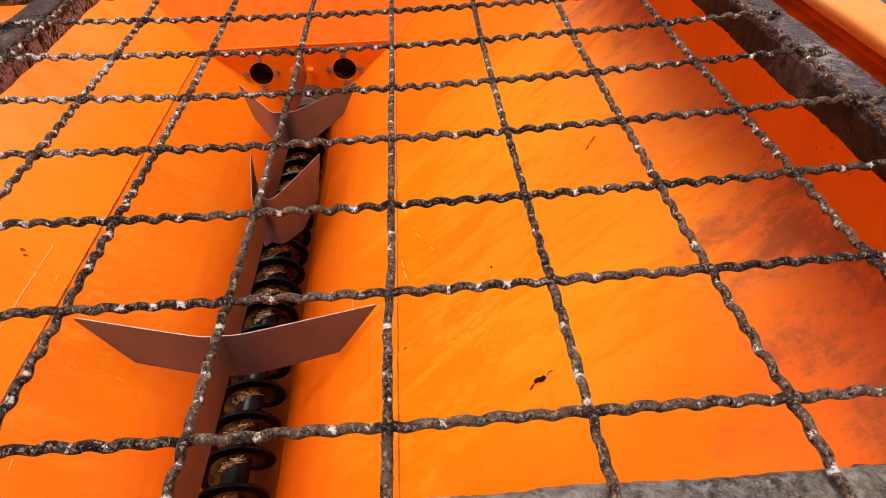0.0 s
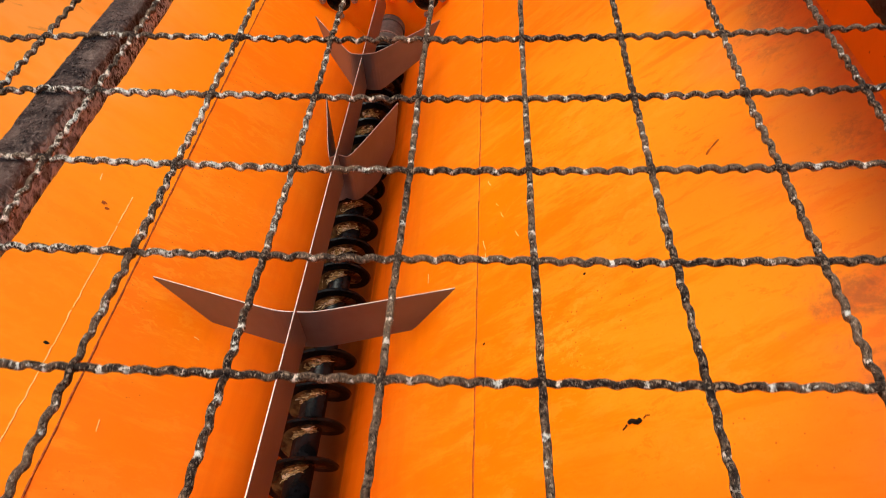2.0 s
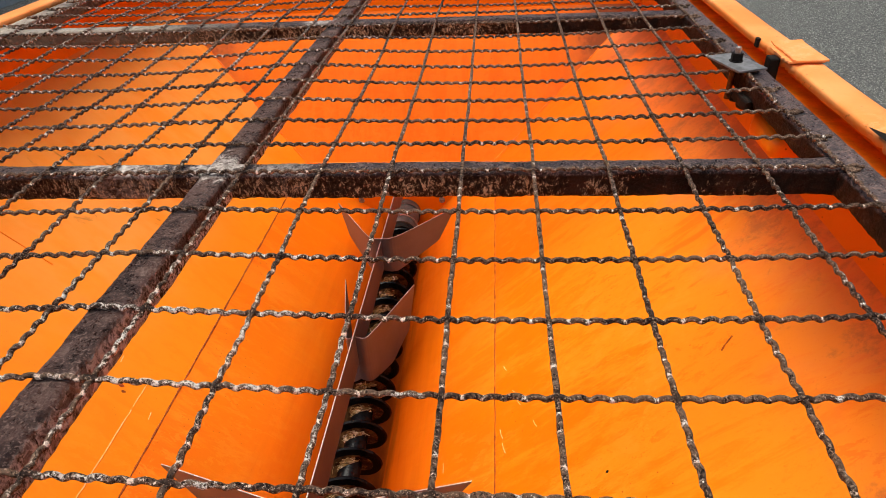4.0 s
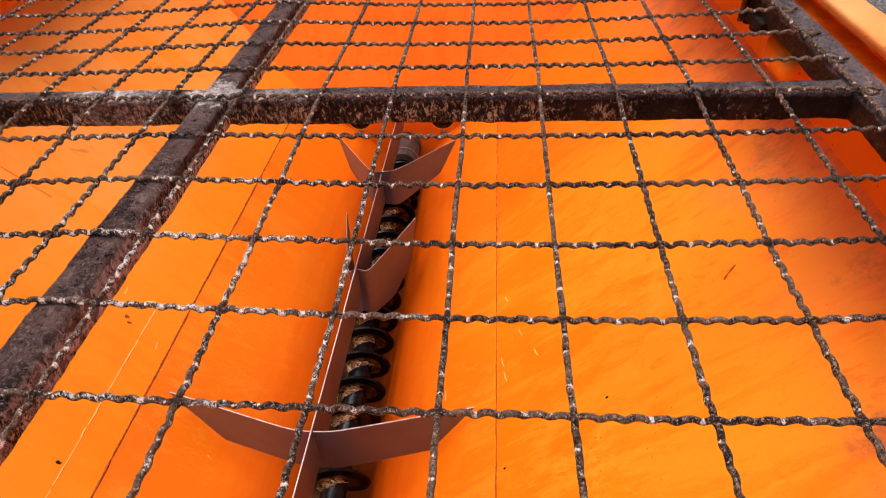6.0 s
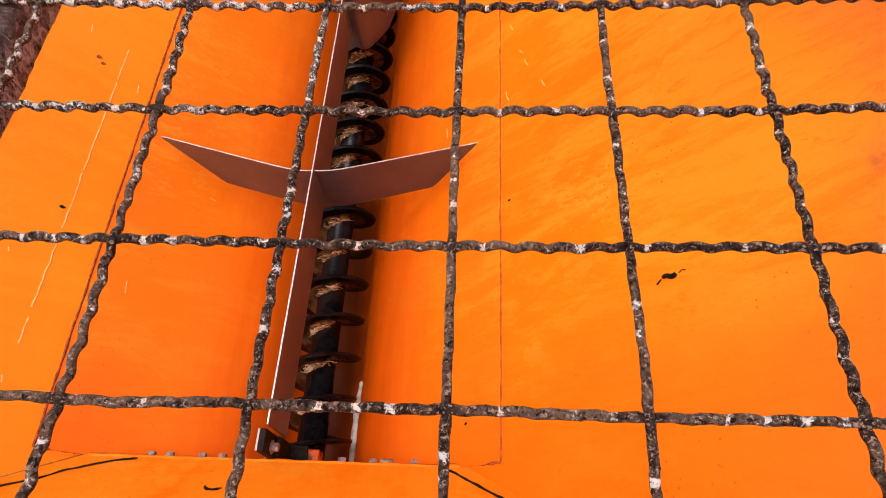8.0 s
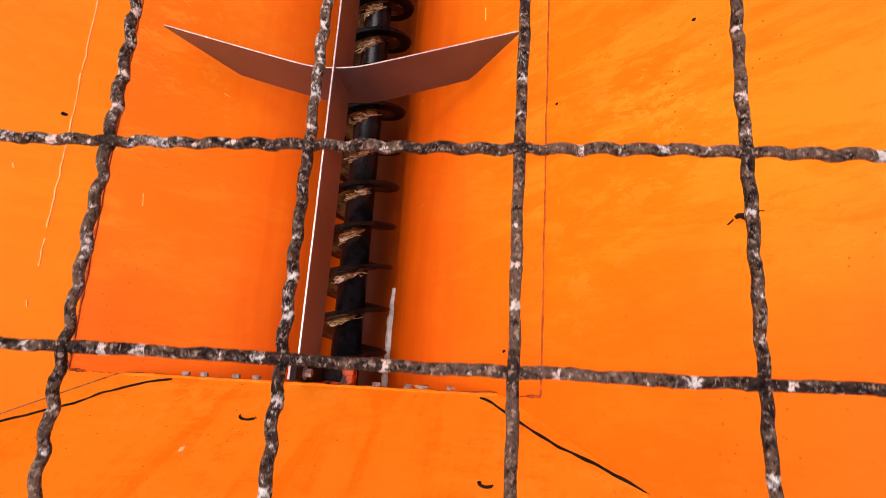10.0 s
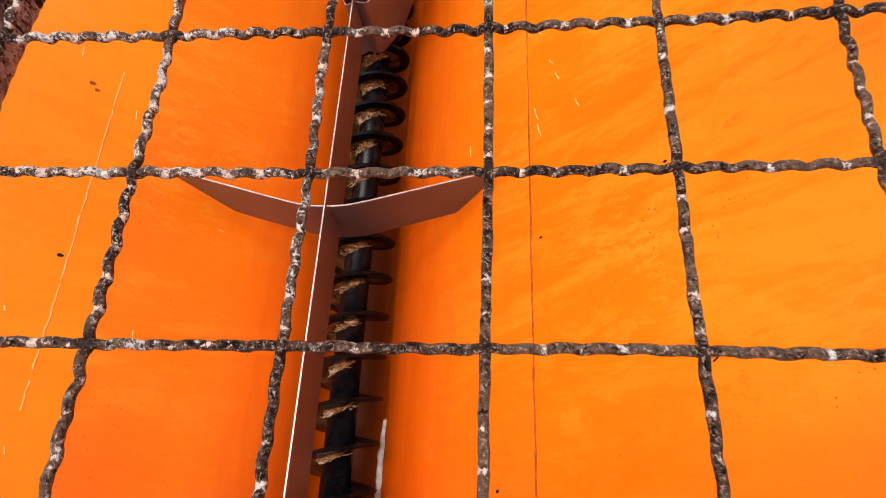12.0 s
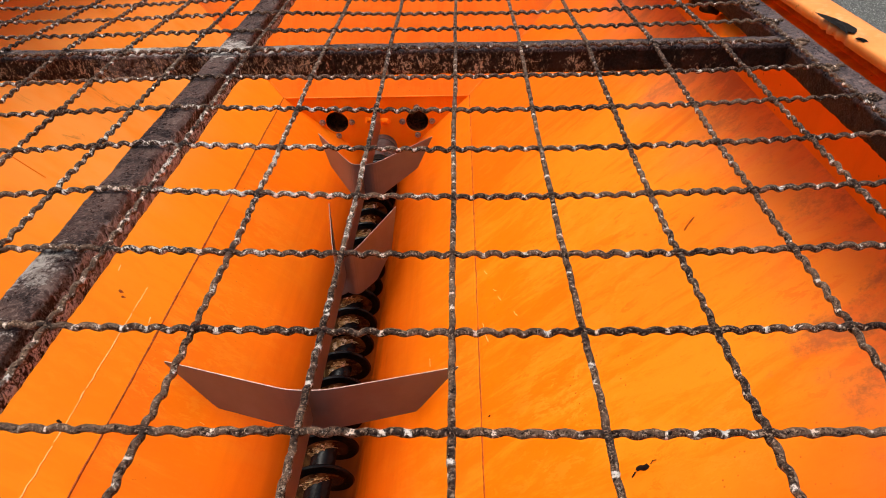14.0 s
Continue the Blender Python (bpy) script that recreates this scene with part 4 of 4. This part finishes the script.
for i in range(-12, 6):
    x = PITCH * i + (0.003 if i == 5 else 0) - (0.013 if -4 <= i <= -3 else 0.014 if i < -4 else 0)
    hang("long_wire", wire_mesh("long_wire", -0.465, 2.135, True, math.pi * i, 40 + i, x, 0.5 if i == 1 else 0.85), (x, 0, WZ))
for j in range(-4, 22):
    y = PITCH * j + (0.004 if j in (4, -4, -3) else 0)
    hang("cross_wire", wire_mesh("cross_wire", -1.292, 0.531, False, math.pi * (j + 1), 90 + j, y, 0.7 if j < -2 else 0.9), (0, y, WZ))



def weld(x, y, seed):
    """A lumpy weld with salt crust where a wire meets the side tube."""
    bm = bmesh.new()
    bmesh.ops.create_icosphere(bm, subdivisions=2, radius=1.0)
    for v in bm.verts:
        v.co *= 1 + 0.45 * noise.noise(v.co * 1.9 + Vector((seed * 3.7, 0, 0)))
        v.co = Vector((x + v.co.x * 0.011, y + v.co.y * 0.007, WZ - 0.004 + v.co.z * 0.0045))
    return part("weld", bm, WIRE, screen, smooth=True)


for j in range(-4, 22):
    weld(0.516, PITCH * j, j)
    weld(-1.272, PITCH * j, j + 40)

# ---- screen clamp ----
clamp = thing("screen_clamp", "galvanised square clamp plate with rod and nut on rusty tube", "clamp", (0.50, 0.845, 1.606))
bm = box(-0.0290, 0.0290, -0.0505, 0.0505, 0.0, 0.004, 0.0008)
bmesh.ops.transform(bm, matrix=Matrix.Translation((0.495, 0.821, 1.618)) @ pose(0, 0, 0, 0, 0, 17), verts=bm.verts)
part("clamp_plate", bm, GALVANISED, clamp)
part("threaded_rod", rod((0.497, 0.838, 1.545), (0.495, 0.826, 1.618), 0.0055, 12), GREASY_STEEL, clamp, "rusty brown rod under the plate")
part("stud", join(rod((0.495, 0.824, 1.62), (0.495, 0.824, 1.647), 0.0052, 12), rod((0.495, 0.824, 1.647), (0.495, 0.824, 1.649), 0.0052, 12, 0.0035)), ZINC, clamp, "bright end of the threaded stud")
part("nut", join(rod((0.495, 0.824, 1.622), (0.495, 0.824, 1.6235), 0.0125, 20), rod((0.495, 0.824, 1.6235), (0.495, 0.824, 1.637), 0.0105, 6)), BLACK, clamp, "dark steel nut")


def lumpy(bm, amount, scale):
    bmesh.ops.subdivide_edges(bm, edges=bm.edges[:], cuts=2, use_grid_fill=True)
    for v in bm.verts:
        v.co += amount * noise.noise_vector(v.co * scale)
    return bm


part("bracket", lumpy(join(box(0.494, 0.512, 0.805, 0.840, 1.550, 1.564, 0.003), box(0.507, 0.538, 0.775, 0.822, 1.540, 1.562, 0.004), box(0.491, 0.503, 0.722, 0.800, 1.558, 1.580, 0.005)), 0.005, 45.0), BLACK, clamp, "black bracket under the tube")
part("gusset", lumpy(box(0.520, 0.60, 0.64, 0.775, 1.495, 1.545, 0.02, seg=3), 0.006, 20.0), DEEP_ORANGE, clamp, "deep orange rounded gusset", smooth=True)
part("strut", rod((0.57, 0.69, 1.50), (0.637, 0.72, 1.48), 0.016, 14), DEEP_ORANGE, clamp)


# ---- auger ----
auger = thing("auger", "oily black steel screw conveyor with dried straw dirt", "auger", (AX, 0.9, AZ))
part("shaft", rod((AX, Y0 + 0.004, AZ), (AX, Y1 - 0.008, AZ), 0.031, 40), AUGER_BLACK, auger, smooth=True)
SCREW, YS, YE, ZERO = 0.0918, -0.150, 1.84, -0.113   # ZERO: where a turn points to +x


def helix_strip(r_in, r_out, y_a, y_b, thick, steps=60, lead=SCREW):
    bm = bmesh.new()
    n = int((y_b - y_a) / lead * steps)
    rows = []
    for k in range(n + 1):
        y = y_a + (y_b - y_a) * k / n
        a = -2 * math.pi * (y - ZERO) / lead
        c, s = math.cos(a), math.sin(a)
        rows.append([bm.verts.new((AX + r * c, y + d, AZ + r * s)) for r, d in ((r_in, -thick / 2), (r_out - 0.003, -thick / 2), (r_out, 0), (r_out - 0.003, thick / 2), (r_in, thick / 2))])
    for r0, r1 in zip(rows, rows[1:]):
        for i in range(4):
            bm.faces.new((r0[i], r0[i + 1], r1[i + 1], r1[i]))
    bm.faces.new(rows[0]), bm.faces.new(rows[-1][::-1])
    bmesh.ops.recalc_face_normals(bm, faces=bm.faces)
    return bm


part("flight", helix_strip(0.030, AR, YS, YE, 0.009), AUGER_BLACK, auger)


def reflection_band():
    """The flight's worn inner face, the orange wall's reflection painted on as brown."""
    bm = bmesh.new()
    n = int((YE - YS - 0.01) / SCREW * 60)
    rows = []
    for k in range(n + 1):
        y = YS + 0.005 + (YE - YS - 0.01) * k / n
        a = -2 * math.pi * (y - ZERO) / SCREW
        wide = 0.060 + 0.004 * noise.noise(Vector((k * 0.13, 0, 0)))
        rows.append([bm.verts.new((AX + r * math.cos(a), y - 0.0045 - d, AZ + r * math.sin(a))) for r, d in ((0.031, 0.0010), (wide - 0.008, 0.0013), (wide, 0.0006))])
    for r0, r1 in zip(rows, rows[1:]):
        for i in range(2):
            bm.faces.new((r0[i], r0[i + 1], r1[i + 1], r1[i])).smooth = True
    bmesh.ops.recalc_face_normals(bm, faces=bm.faces)
    return bm


part("reflection_band", reflection_band(), POLISHED, auger, "brown flight face with painted orange reflection")
part("bearing_housing", join(rod((AX, 1.86, AZ + 0.02), (AX, 2.0, AZ + 0.02), 0.059, 32), rod((AX, 1.845, AZ + 0.01), (AX, 1.86, AZ + 0.01), 0.05, 32), rod((AX, 2.0, AZ + 0.02), (AX, Y1 - 0.006, AZ + 0.02), 0.064, 32)), DARK_STEEL, auger, "dark grey bearing housing")

part("coupling", join(rod((AX, 1.832, AZ + 0.012), (AX, 1.852, AZ + 0.012), 0.058, 32), rod((AX, 1.852, AZ + 0.012), (AX, 1.858, AZ + 0.012), 0.046, 32)), BLACK, auger, "black coupling ring")
part("retaining_ring", rod((AX, 1.90, AZ + 0.02), (AX, 1.906, AZ + 0.02), 0.0645, 32), ZINC, auger, "worn steel retaining ring")


def dirt():
    """Crusts of dried straw at the root of each turn."""
    bm = bmesh.new()
    turns = int((YE - YS) / SCREW)
    for k in range(turns):
        y0 = ZERO + k * SCREW
        rows = []
        for i in range(22):
            deg = 40 + i * 5.2
            y = y0 + SCREW * ((360 - deg) % 360) / 360
            a = radians(deg)
            edge = math.sin(math.pi * i / 21)
            row = []
            for j in range(7):
                u = j / 6
                w = noise.noise(Vector((k * 3.1, i * 0.45, j * 0.8)))
                r = 0.0305 + (0.010 + 0.013 * edge + 0.012 * w) * u
                bulge = (0.008 * edge * (1 - u) ** 1.5 + 0.0045 * w * edge) + 0.0002
                row.append(bm.verts.new((AX + r * math.cos(a), y - 0.0052 - max(bulge, -0.002), AZ + r * math.sin(a))))
            rows.append(row)
        for r0, r1 in zip(rows, rows[1:]):
            for j in range(6):
                bm.faces.new((r0[j], r0[j + 1], r1[j + 1], r1[j]))
    bmesh.ops.recalc_face_normals(bm, faces=bm.faces)
    return bm


tagged(part("dirt_crust", dirt(), STRAW_DIRT, auger, "dried straw-coloured dirt crust"), kind="stuff")


def straws():
    """Loose stalks caught at the root of the turns."""
    rng = random.Random(17)
    stalks = []
    for k in range(int((YE - YS) / SCREW)):
        for _ in range(7):
            deg = rng.uniform(35, 150)
            a, r = radians(deg), rng.uniform(0.032, 0.048)
            y = ZERO + k * SCREW + SCREW * (360 - deg) / 360 - 0.0075
            p = Vector((AX + r * math.cos(a), y - rng.uniform(0, 0.006), AZ + r * math.sin(a)))
            d = Vector((-math.sin(a), -0.16, math.cos(a))) * rng.choice((-1, 1)) + Vector((rng.uniform(-0.6, 0.6), rng.uniform(-0.5, 0.2), rng.uniform(-0.3, 0.5)))
            d = d.normalized() * rng.uniform(0.010, 0.026)
            arch = Vector((0, -rng.uniform(0.0, 0.004), rng.uniform(0.0, 0.003)))
            stalks.append(bead([p - d * 0.5, p + arch, p + d * 0.5], rng.uniform(0.0004, 0.0008), 4))
    return join(*stalks)


tagged(part("straw", straws(), STRAW, auger, "loose dry straw stalks"), kind="stuff")

# ---- breaker bar with wings over the auger ----
BX = -0.345
bar = thing("breaker_bar", "brown primed steel bar with bent wings above the auger", "breaker bar", (BX, 0.9, 0.75))


def plate_with_edge(name, top, bottom, thick, parent, edges=()):
    """A bent upright plate between a top and a bottom line of points, with a bare cut edge on top."""
    bm = bmesh.new()
    n = len(top)
    rows = []
    for k in range(n):
        t, b = Vector(top[k]), Vector(bottom[k])
        d = Vector(top[min(k + 1, n - 1)]) - Vector(top[max(k - 1, 0)])
        d.z = 0
        side = Vector((-d.y, d.x, 0)).normalized() * thick / 2
        rows.append([bm.verts.new(p) for p in (t + side, t - side, b - side, b + side)])
    for r0, r1 in zip(rows, rows[1:]):
        for i in range(4):
            bm.faces.new((r0[i], r0[(i + 1) % 4], r1[(i + 1) % 4], r1[i]))
    bm.faces.new(rows[0][::-1]), bm.faces.new(rows[-1])
    bmesh.ops.recalc_face_normals(bm, faces=bm.faces)
    ob = part(name, bm, PRIMER, parent)
    for k0, k1, material, label in edges or [(0, n - 1, BARE_EDGE, "bright bare cut edge")]:
        rim_line = bmesh.new()
        vs = []
        for k in range(k0, k1 + 1):
            t = Vector(top[k])
            d = Vector(top[min(k + 1, n - 1)]) - Vector(top[max(k - 1, 0)])
            d.z = 0
            side = Vector((-d.y, d.x, 0)).normalized() * (thick / 2 - 0.0003)
            vs.append([rim_line.verts.new(p) for p in (t + side + Vector((0, 0, 0.0006)), t - side + Vector((0, 0, 0.0006)), t - side - Vector((0, 0, 0.001)), t + side - Vector((0, 0, 0.001)))])
        for r0, r1 in zip(vs, vs[1:]):
            for i in range(4):
                rim_line.faces.new((r0[i], r0[(i + 1) % 4], r1[(i + 1) % 4], r1[i]))
        rim_line.faces.new(vs[0][::-1]), rim_line.faces.new(vs[-1])
        bmesh.ops.recalc_face_normals(rim_line, faces=rim_line.faces)
        part("cut_edge", rim_line, material, ob, label)
    return ob


plate_with_edge("spine", [(BX, -0.146, 0.868), (BX, 0.4, 0.858), (BX, 0.9, 0.8497), (BX, 1.98, 0.822)], [(BX, -0.146, 0.757), (BX, 0.4, 0.745), (BX, 0.9, 0.7375), (BX, 1.98, 0.712)], 0.0034, bar, [(0, 2, BARE_EDGE, "bright bare cut edge"), (2, 3, DULL_EDGE, "dull cut edge")])


def wing(yc, zc, tip, ztip, corner, bottom, worn=True):
    """One arm: it leaves the spine square to it, bends back round a corner and ends in a slanted cut."""
    def back(u):
        d = u - corner
        return (math.sqrt(d * d + 0.005) + d) / 2
    tops, bots = [], []
    n = 26
    for k in range(n + 1):
        u = k / n
        f = (back(u) - back(0)) / (back(1) - back(0))
        x, y = BX + (tip[0] - BX) * u, yc + (tip[1] - yc) * f
        tops.append((x, y, zc + (ztip - zc) * u))
        for (u0, z0), (u1, z1) in zip(bottom, bottom[1:]):
            if u0 <= u <= u1 + 1e-9:
                low = z0 + (z1 - z0) * (u - u0) / (u1 - u0)
        bots.append((x, y, low))
    # the middle and rear wings take the duller edge colour
    return plate_with_edge("wing", tops, bots, 0.003, bar, [(0, n, DULL_EDGE, "dull cut edge")] if worn else ())


FRONT = [(0, 0.712), (0.1, 0.708), (0.70, 0.700), (1, 0.823)]
MIDDLE = [(0, 0.672), (0.2, 0.655), (0.55, 0.606), (0.85, 0.632), (1, 0.762)]
REAR = [(0, 0.716), (0.2, 0.705), (0.76, 0.742), (1, 0.840)]
wing(0.385, 0.848, (-0.003, 0.476), 0.824, 0.10, FRONT, False)
wing(0.385, 0.848, (-0.713, 0.492), 0.829, 0.10, FRONT, False)
wing(0.925, 0.836, (-0.218, 1.260), 0.766, 0.22, MIDDLE)
wing(0.925, 0.836, (-0.452, 1.285), 0.766, 0.28, MIDDLE)
wing(1.41, 0.848, (-0.102, 1.630), 0.843, 0.16, REAR)
wing(1.41, 0.848, (-0.545, 1.668), 0.843, 0.18, REAR)
hold = part("bracket", box(BX - 0.022, BX - 0.008, Y0 + 0.003, Y0 + 0.042, 0.715, 0.845, 0.002), BLACK, bar, "black mounting bracket")
part("cut_edge", box(BX - 0.0225, BX - 0.0185, Y0 + 0.004, Y0 + 0.041, 0.845, 0.8462, 0.0004), DULL_EDGE, hold, "bright bare cut edge")
part("spacer", box(BX - 0.008, BX + 0.002, Y0 + 0.006, Y0 + 0.040, 0.725, 0.790, 0.003), BLACK, bar, "black greasy spacer")
hex_bolt(hold, (BX - 0.008, Y0 + 0.018, 0.803), (1, 0, 0), 0.008)
block = part("mounting_block", box(-0.396, -0.292, Y0 + 0.002, Y0 + 0.034, 0.675, 0.708, 0.003), GRIMY_ORANGE, bar, "greasy orange mounting block")
part("grease_cake", lumpy(box(-0.371, -0.313, Y0 + 0.010, Y0 + 0.038, 0.700, 0.713, 0.003), 0.003, 90.0), BLACK, block, "black grease cake")


# ---- marks and litter on the walls ----
def on_right(x, y, lift=0.0):
    n = Vector((-SLOPE, 0, 1)).normalized()
    return Vector((x, y, ZC + SLOPE * (x - CX - CREASE))) + n * lift


def on_left(x, y, lift=0.0):
    n = Vector((SLOPE_L, 0, 1)).normalized()
    return Vector((x, y, ZC + SLOPE_L * (CX - CREASE - x))) + n * lift


def on_near(x, y, lift=0.0):
    n = Vector((0, NEAR_S, 1)).normalized()
    return Vector((x, y, NEAR_Z - NEAR_S * (y - Y0))) + n * lift


leaf = thing("leaf_scrap", "small dark dried leaf scrap stuck on the orange wall", "leaf litter", on_right(0.293, 0.047))
part("blade", bead([on_right(0.284 + 0.0026 * k, 0.046 + 0.002 * math.sin(k * 1.1), 0.002) for k in range(7)], 0.0026, 7, 0.9, 2), BLACK, leaf)
part("stalk", bead([on_right(0.303, 0.046, 0.002), on_right(0.307, 0.049, 0.003), on_right(0.311, 0.048, 0.002)], 0.0008), BLACK, leaf)
part("stalk", bead([on_right(0.282, 0.044, 0.002), on_right(0.276, 0.038, 0.002)], 0.0012), BLACK, leaf)
twig = tagged(part("twig", bead([on_right(0.452, 0.484, 0.0012), on_right(0.457, 0.490, 0.002), on_right(0.463, 0.495, 0.002), on_right(0.472, 0.503, 0.001)], 0.0011, 6, 0.6), RUST_LINE, None), "thin brown twig lying on the orange slope", "twig")


def blot(at, x, y, r, seed, parent, material=RUST_LINE, name="chip", long=1.0):
    """A small uneven patch of chipped paint."""
    bm = bmesh.new()
    ring = []
    for k in range(14):
        a = 2 * math.pi * k / 14
        q = r * (1 + 0.55 * noise.noise(Vector((math.cos(a) * 1.7, math.sin(a) * 1.7, seed * 5.3))))
        ring.append(bm.verts.new(at(x + q * math.cos(a), y + q * long * math.sin(a), 0.0008)))
    c = bm.verts.new(at(x, y, 0.0016))
    for k in range(14):
        bm.faces.new((ring[k], ring[(k + 1) % 14], c))
    bmesh.ops.recalc_face_normals(bm, faces=bm.faces)
    return part(name, bm, material, parent)


blot(on_left, -0.855, 0.644, 0.0048, 1, left_wall)
blot(on_left, -0.847, 0.632, 0.004, 2, left_wall)
blot(on_left, -0.829, 0.264, 0.004, 3, left_wall, BLACK)
blot(on_right, 0.251, 0.362, 0.0025, 4, right_wall, BLACK)
blot(on_right, 0.064, 0.314, 0.0025, 5, right_wall, BLACK)
for k, (x, y, l) in enumerate([(0.059, 0.603, 0.03), (0.064, 0.56, 0.03), (0.1, 0.661, 0.02), (0.132, 0.573, 0.02), (0.09, 0.70, 0.012), (0.07, 0.80, 0.02)]):
    part("scratch", bead([on_right(x, y, 0.0004), on_right(x + 0.002, y - l * 0.5, 0.0006), on_right(x + 0.006, y - l, 0.0004)], 0.0009, 5), PALE_SCRATCH, right_wall)
for k, (ya, yb) in enumerate([(0.70, 0.61), (0.60, 0.36), (0.352, 0.22), (0.21, 0.05), (0.03, -0.02)]):
    part("scratch", bead([on_left(-0.8205 - 0.002 * noise.noise(Vector((q * 9, k, 0))) - 0.0016 * noise.noise(Vector((q * 45, k, 4))), q, 0.0002) for q in [ya + (yb - ya) * i / 24 for i in range(25)]], 0.0011, 5, 0.9, k), PALE_SCRATCH, left_wall)
for x, y, l in ((-0.825, -0.08, 0.012), (-0.88, 0.72, 0.02), (-0.79, 0.62, 0.02), (-0.87, 0.15, 0.008)):
    part("scratch", bead([on_left(x, y, 0.0004), on_left(x + 0.002, y - l, 0.0004)], 0.0012, 5), PALE_SCRATCH, left_wall)


def dent(x, y, size, seed):
    """A torn fold in the sheet: a dark crescent below a lifted lip."""
    arc = [(x + size * math.cos(radians(a)), y + 0.45 * size * math.sin(radians(a))) for a in range(175, 336, 16)]
    part("tear", bead([on_near(a, b, 0.0006 + 0.0008 * math.sin(math.pi * k / 10)) for k, (a, b) in enumerate(arc)], 0.0019, 6, 1.1, seed), BLACK, near_wall, "black torn dent")


dent(-0.418, -0.247, 0.015, 1)
dent(-0.03, -0.313, 0.010, 2)
blot(on_near, -0.483, -0.299, 0.004, 7, near_wall, PALE_SCRATCH)
part("sealant_streak", bead(along((-0.272, 0.04, 0.474), (-0.279, -0.187, 0.466), 24, 0.004, 4), 0.0085, 9, 0.6), WHITE_SEALANT, trough_right, "dried white sealant streak")


def on_trough(x, y, lift=0.0):
    """A point on the trough's curved side at a given x."""
    far = x if x > CX else 2 * CX - x
    prof = trough_sheet()
    for (xa, za), (xb, zb) in zip(prof, prof[1:]):
        if xb <= far <= xa:
            return Vector((x, y, zb + (za - zb) * (far - xb) / (xa - xb) + lift))
    return Vector((x, y, prof[0][1]))


for k, (x, y, r) in enumerate([(-0.569, 0.225, 0.0042), (-0.565, 0.123, 0.0042), (-0.550, -0.072, 0.0045), (-0.621, 0.534, 0.0055), (-0.203, 0.201, 0.0045), (-0.221, 0.46, 0.004)]):
    blot(on_trough, x, y, r, 20 + k, trough_left if x < CX else trough_right, FAINT_SPOT, "grease_spot")
blot(on_trough, -0.015, -0.116, 0.0026, 31, trough_right, BLACK)
for x, y, dx, dy in ((-0.629, 0.406, 0.010, -0.003), (-0.717, 0.150, 0.002, -0.024), (-0.079, 0.60, 0.002, -0.03)):
    part("scratch", bead([on_trough(x, y, 0.0004), on_trough(x + dx * 0.6, y + dy * 0.5, 0.0006), on_trough(x + dx, y + dy, 0.0004)], 0.0009, 5), PALE_SCRATCH, trough_left if x < CX else trough_right)
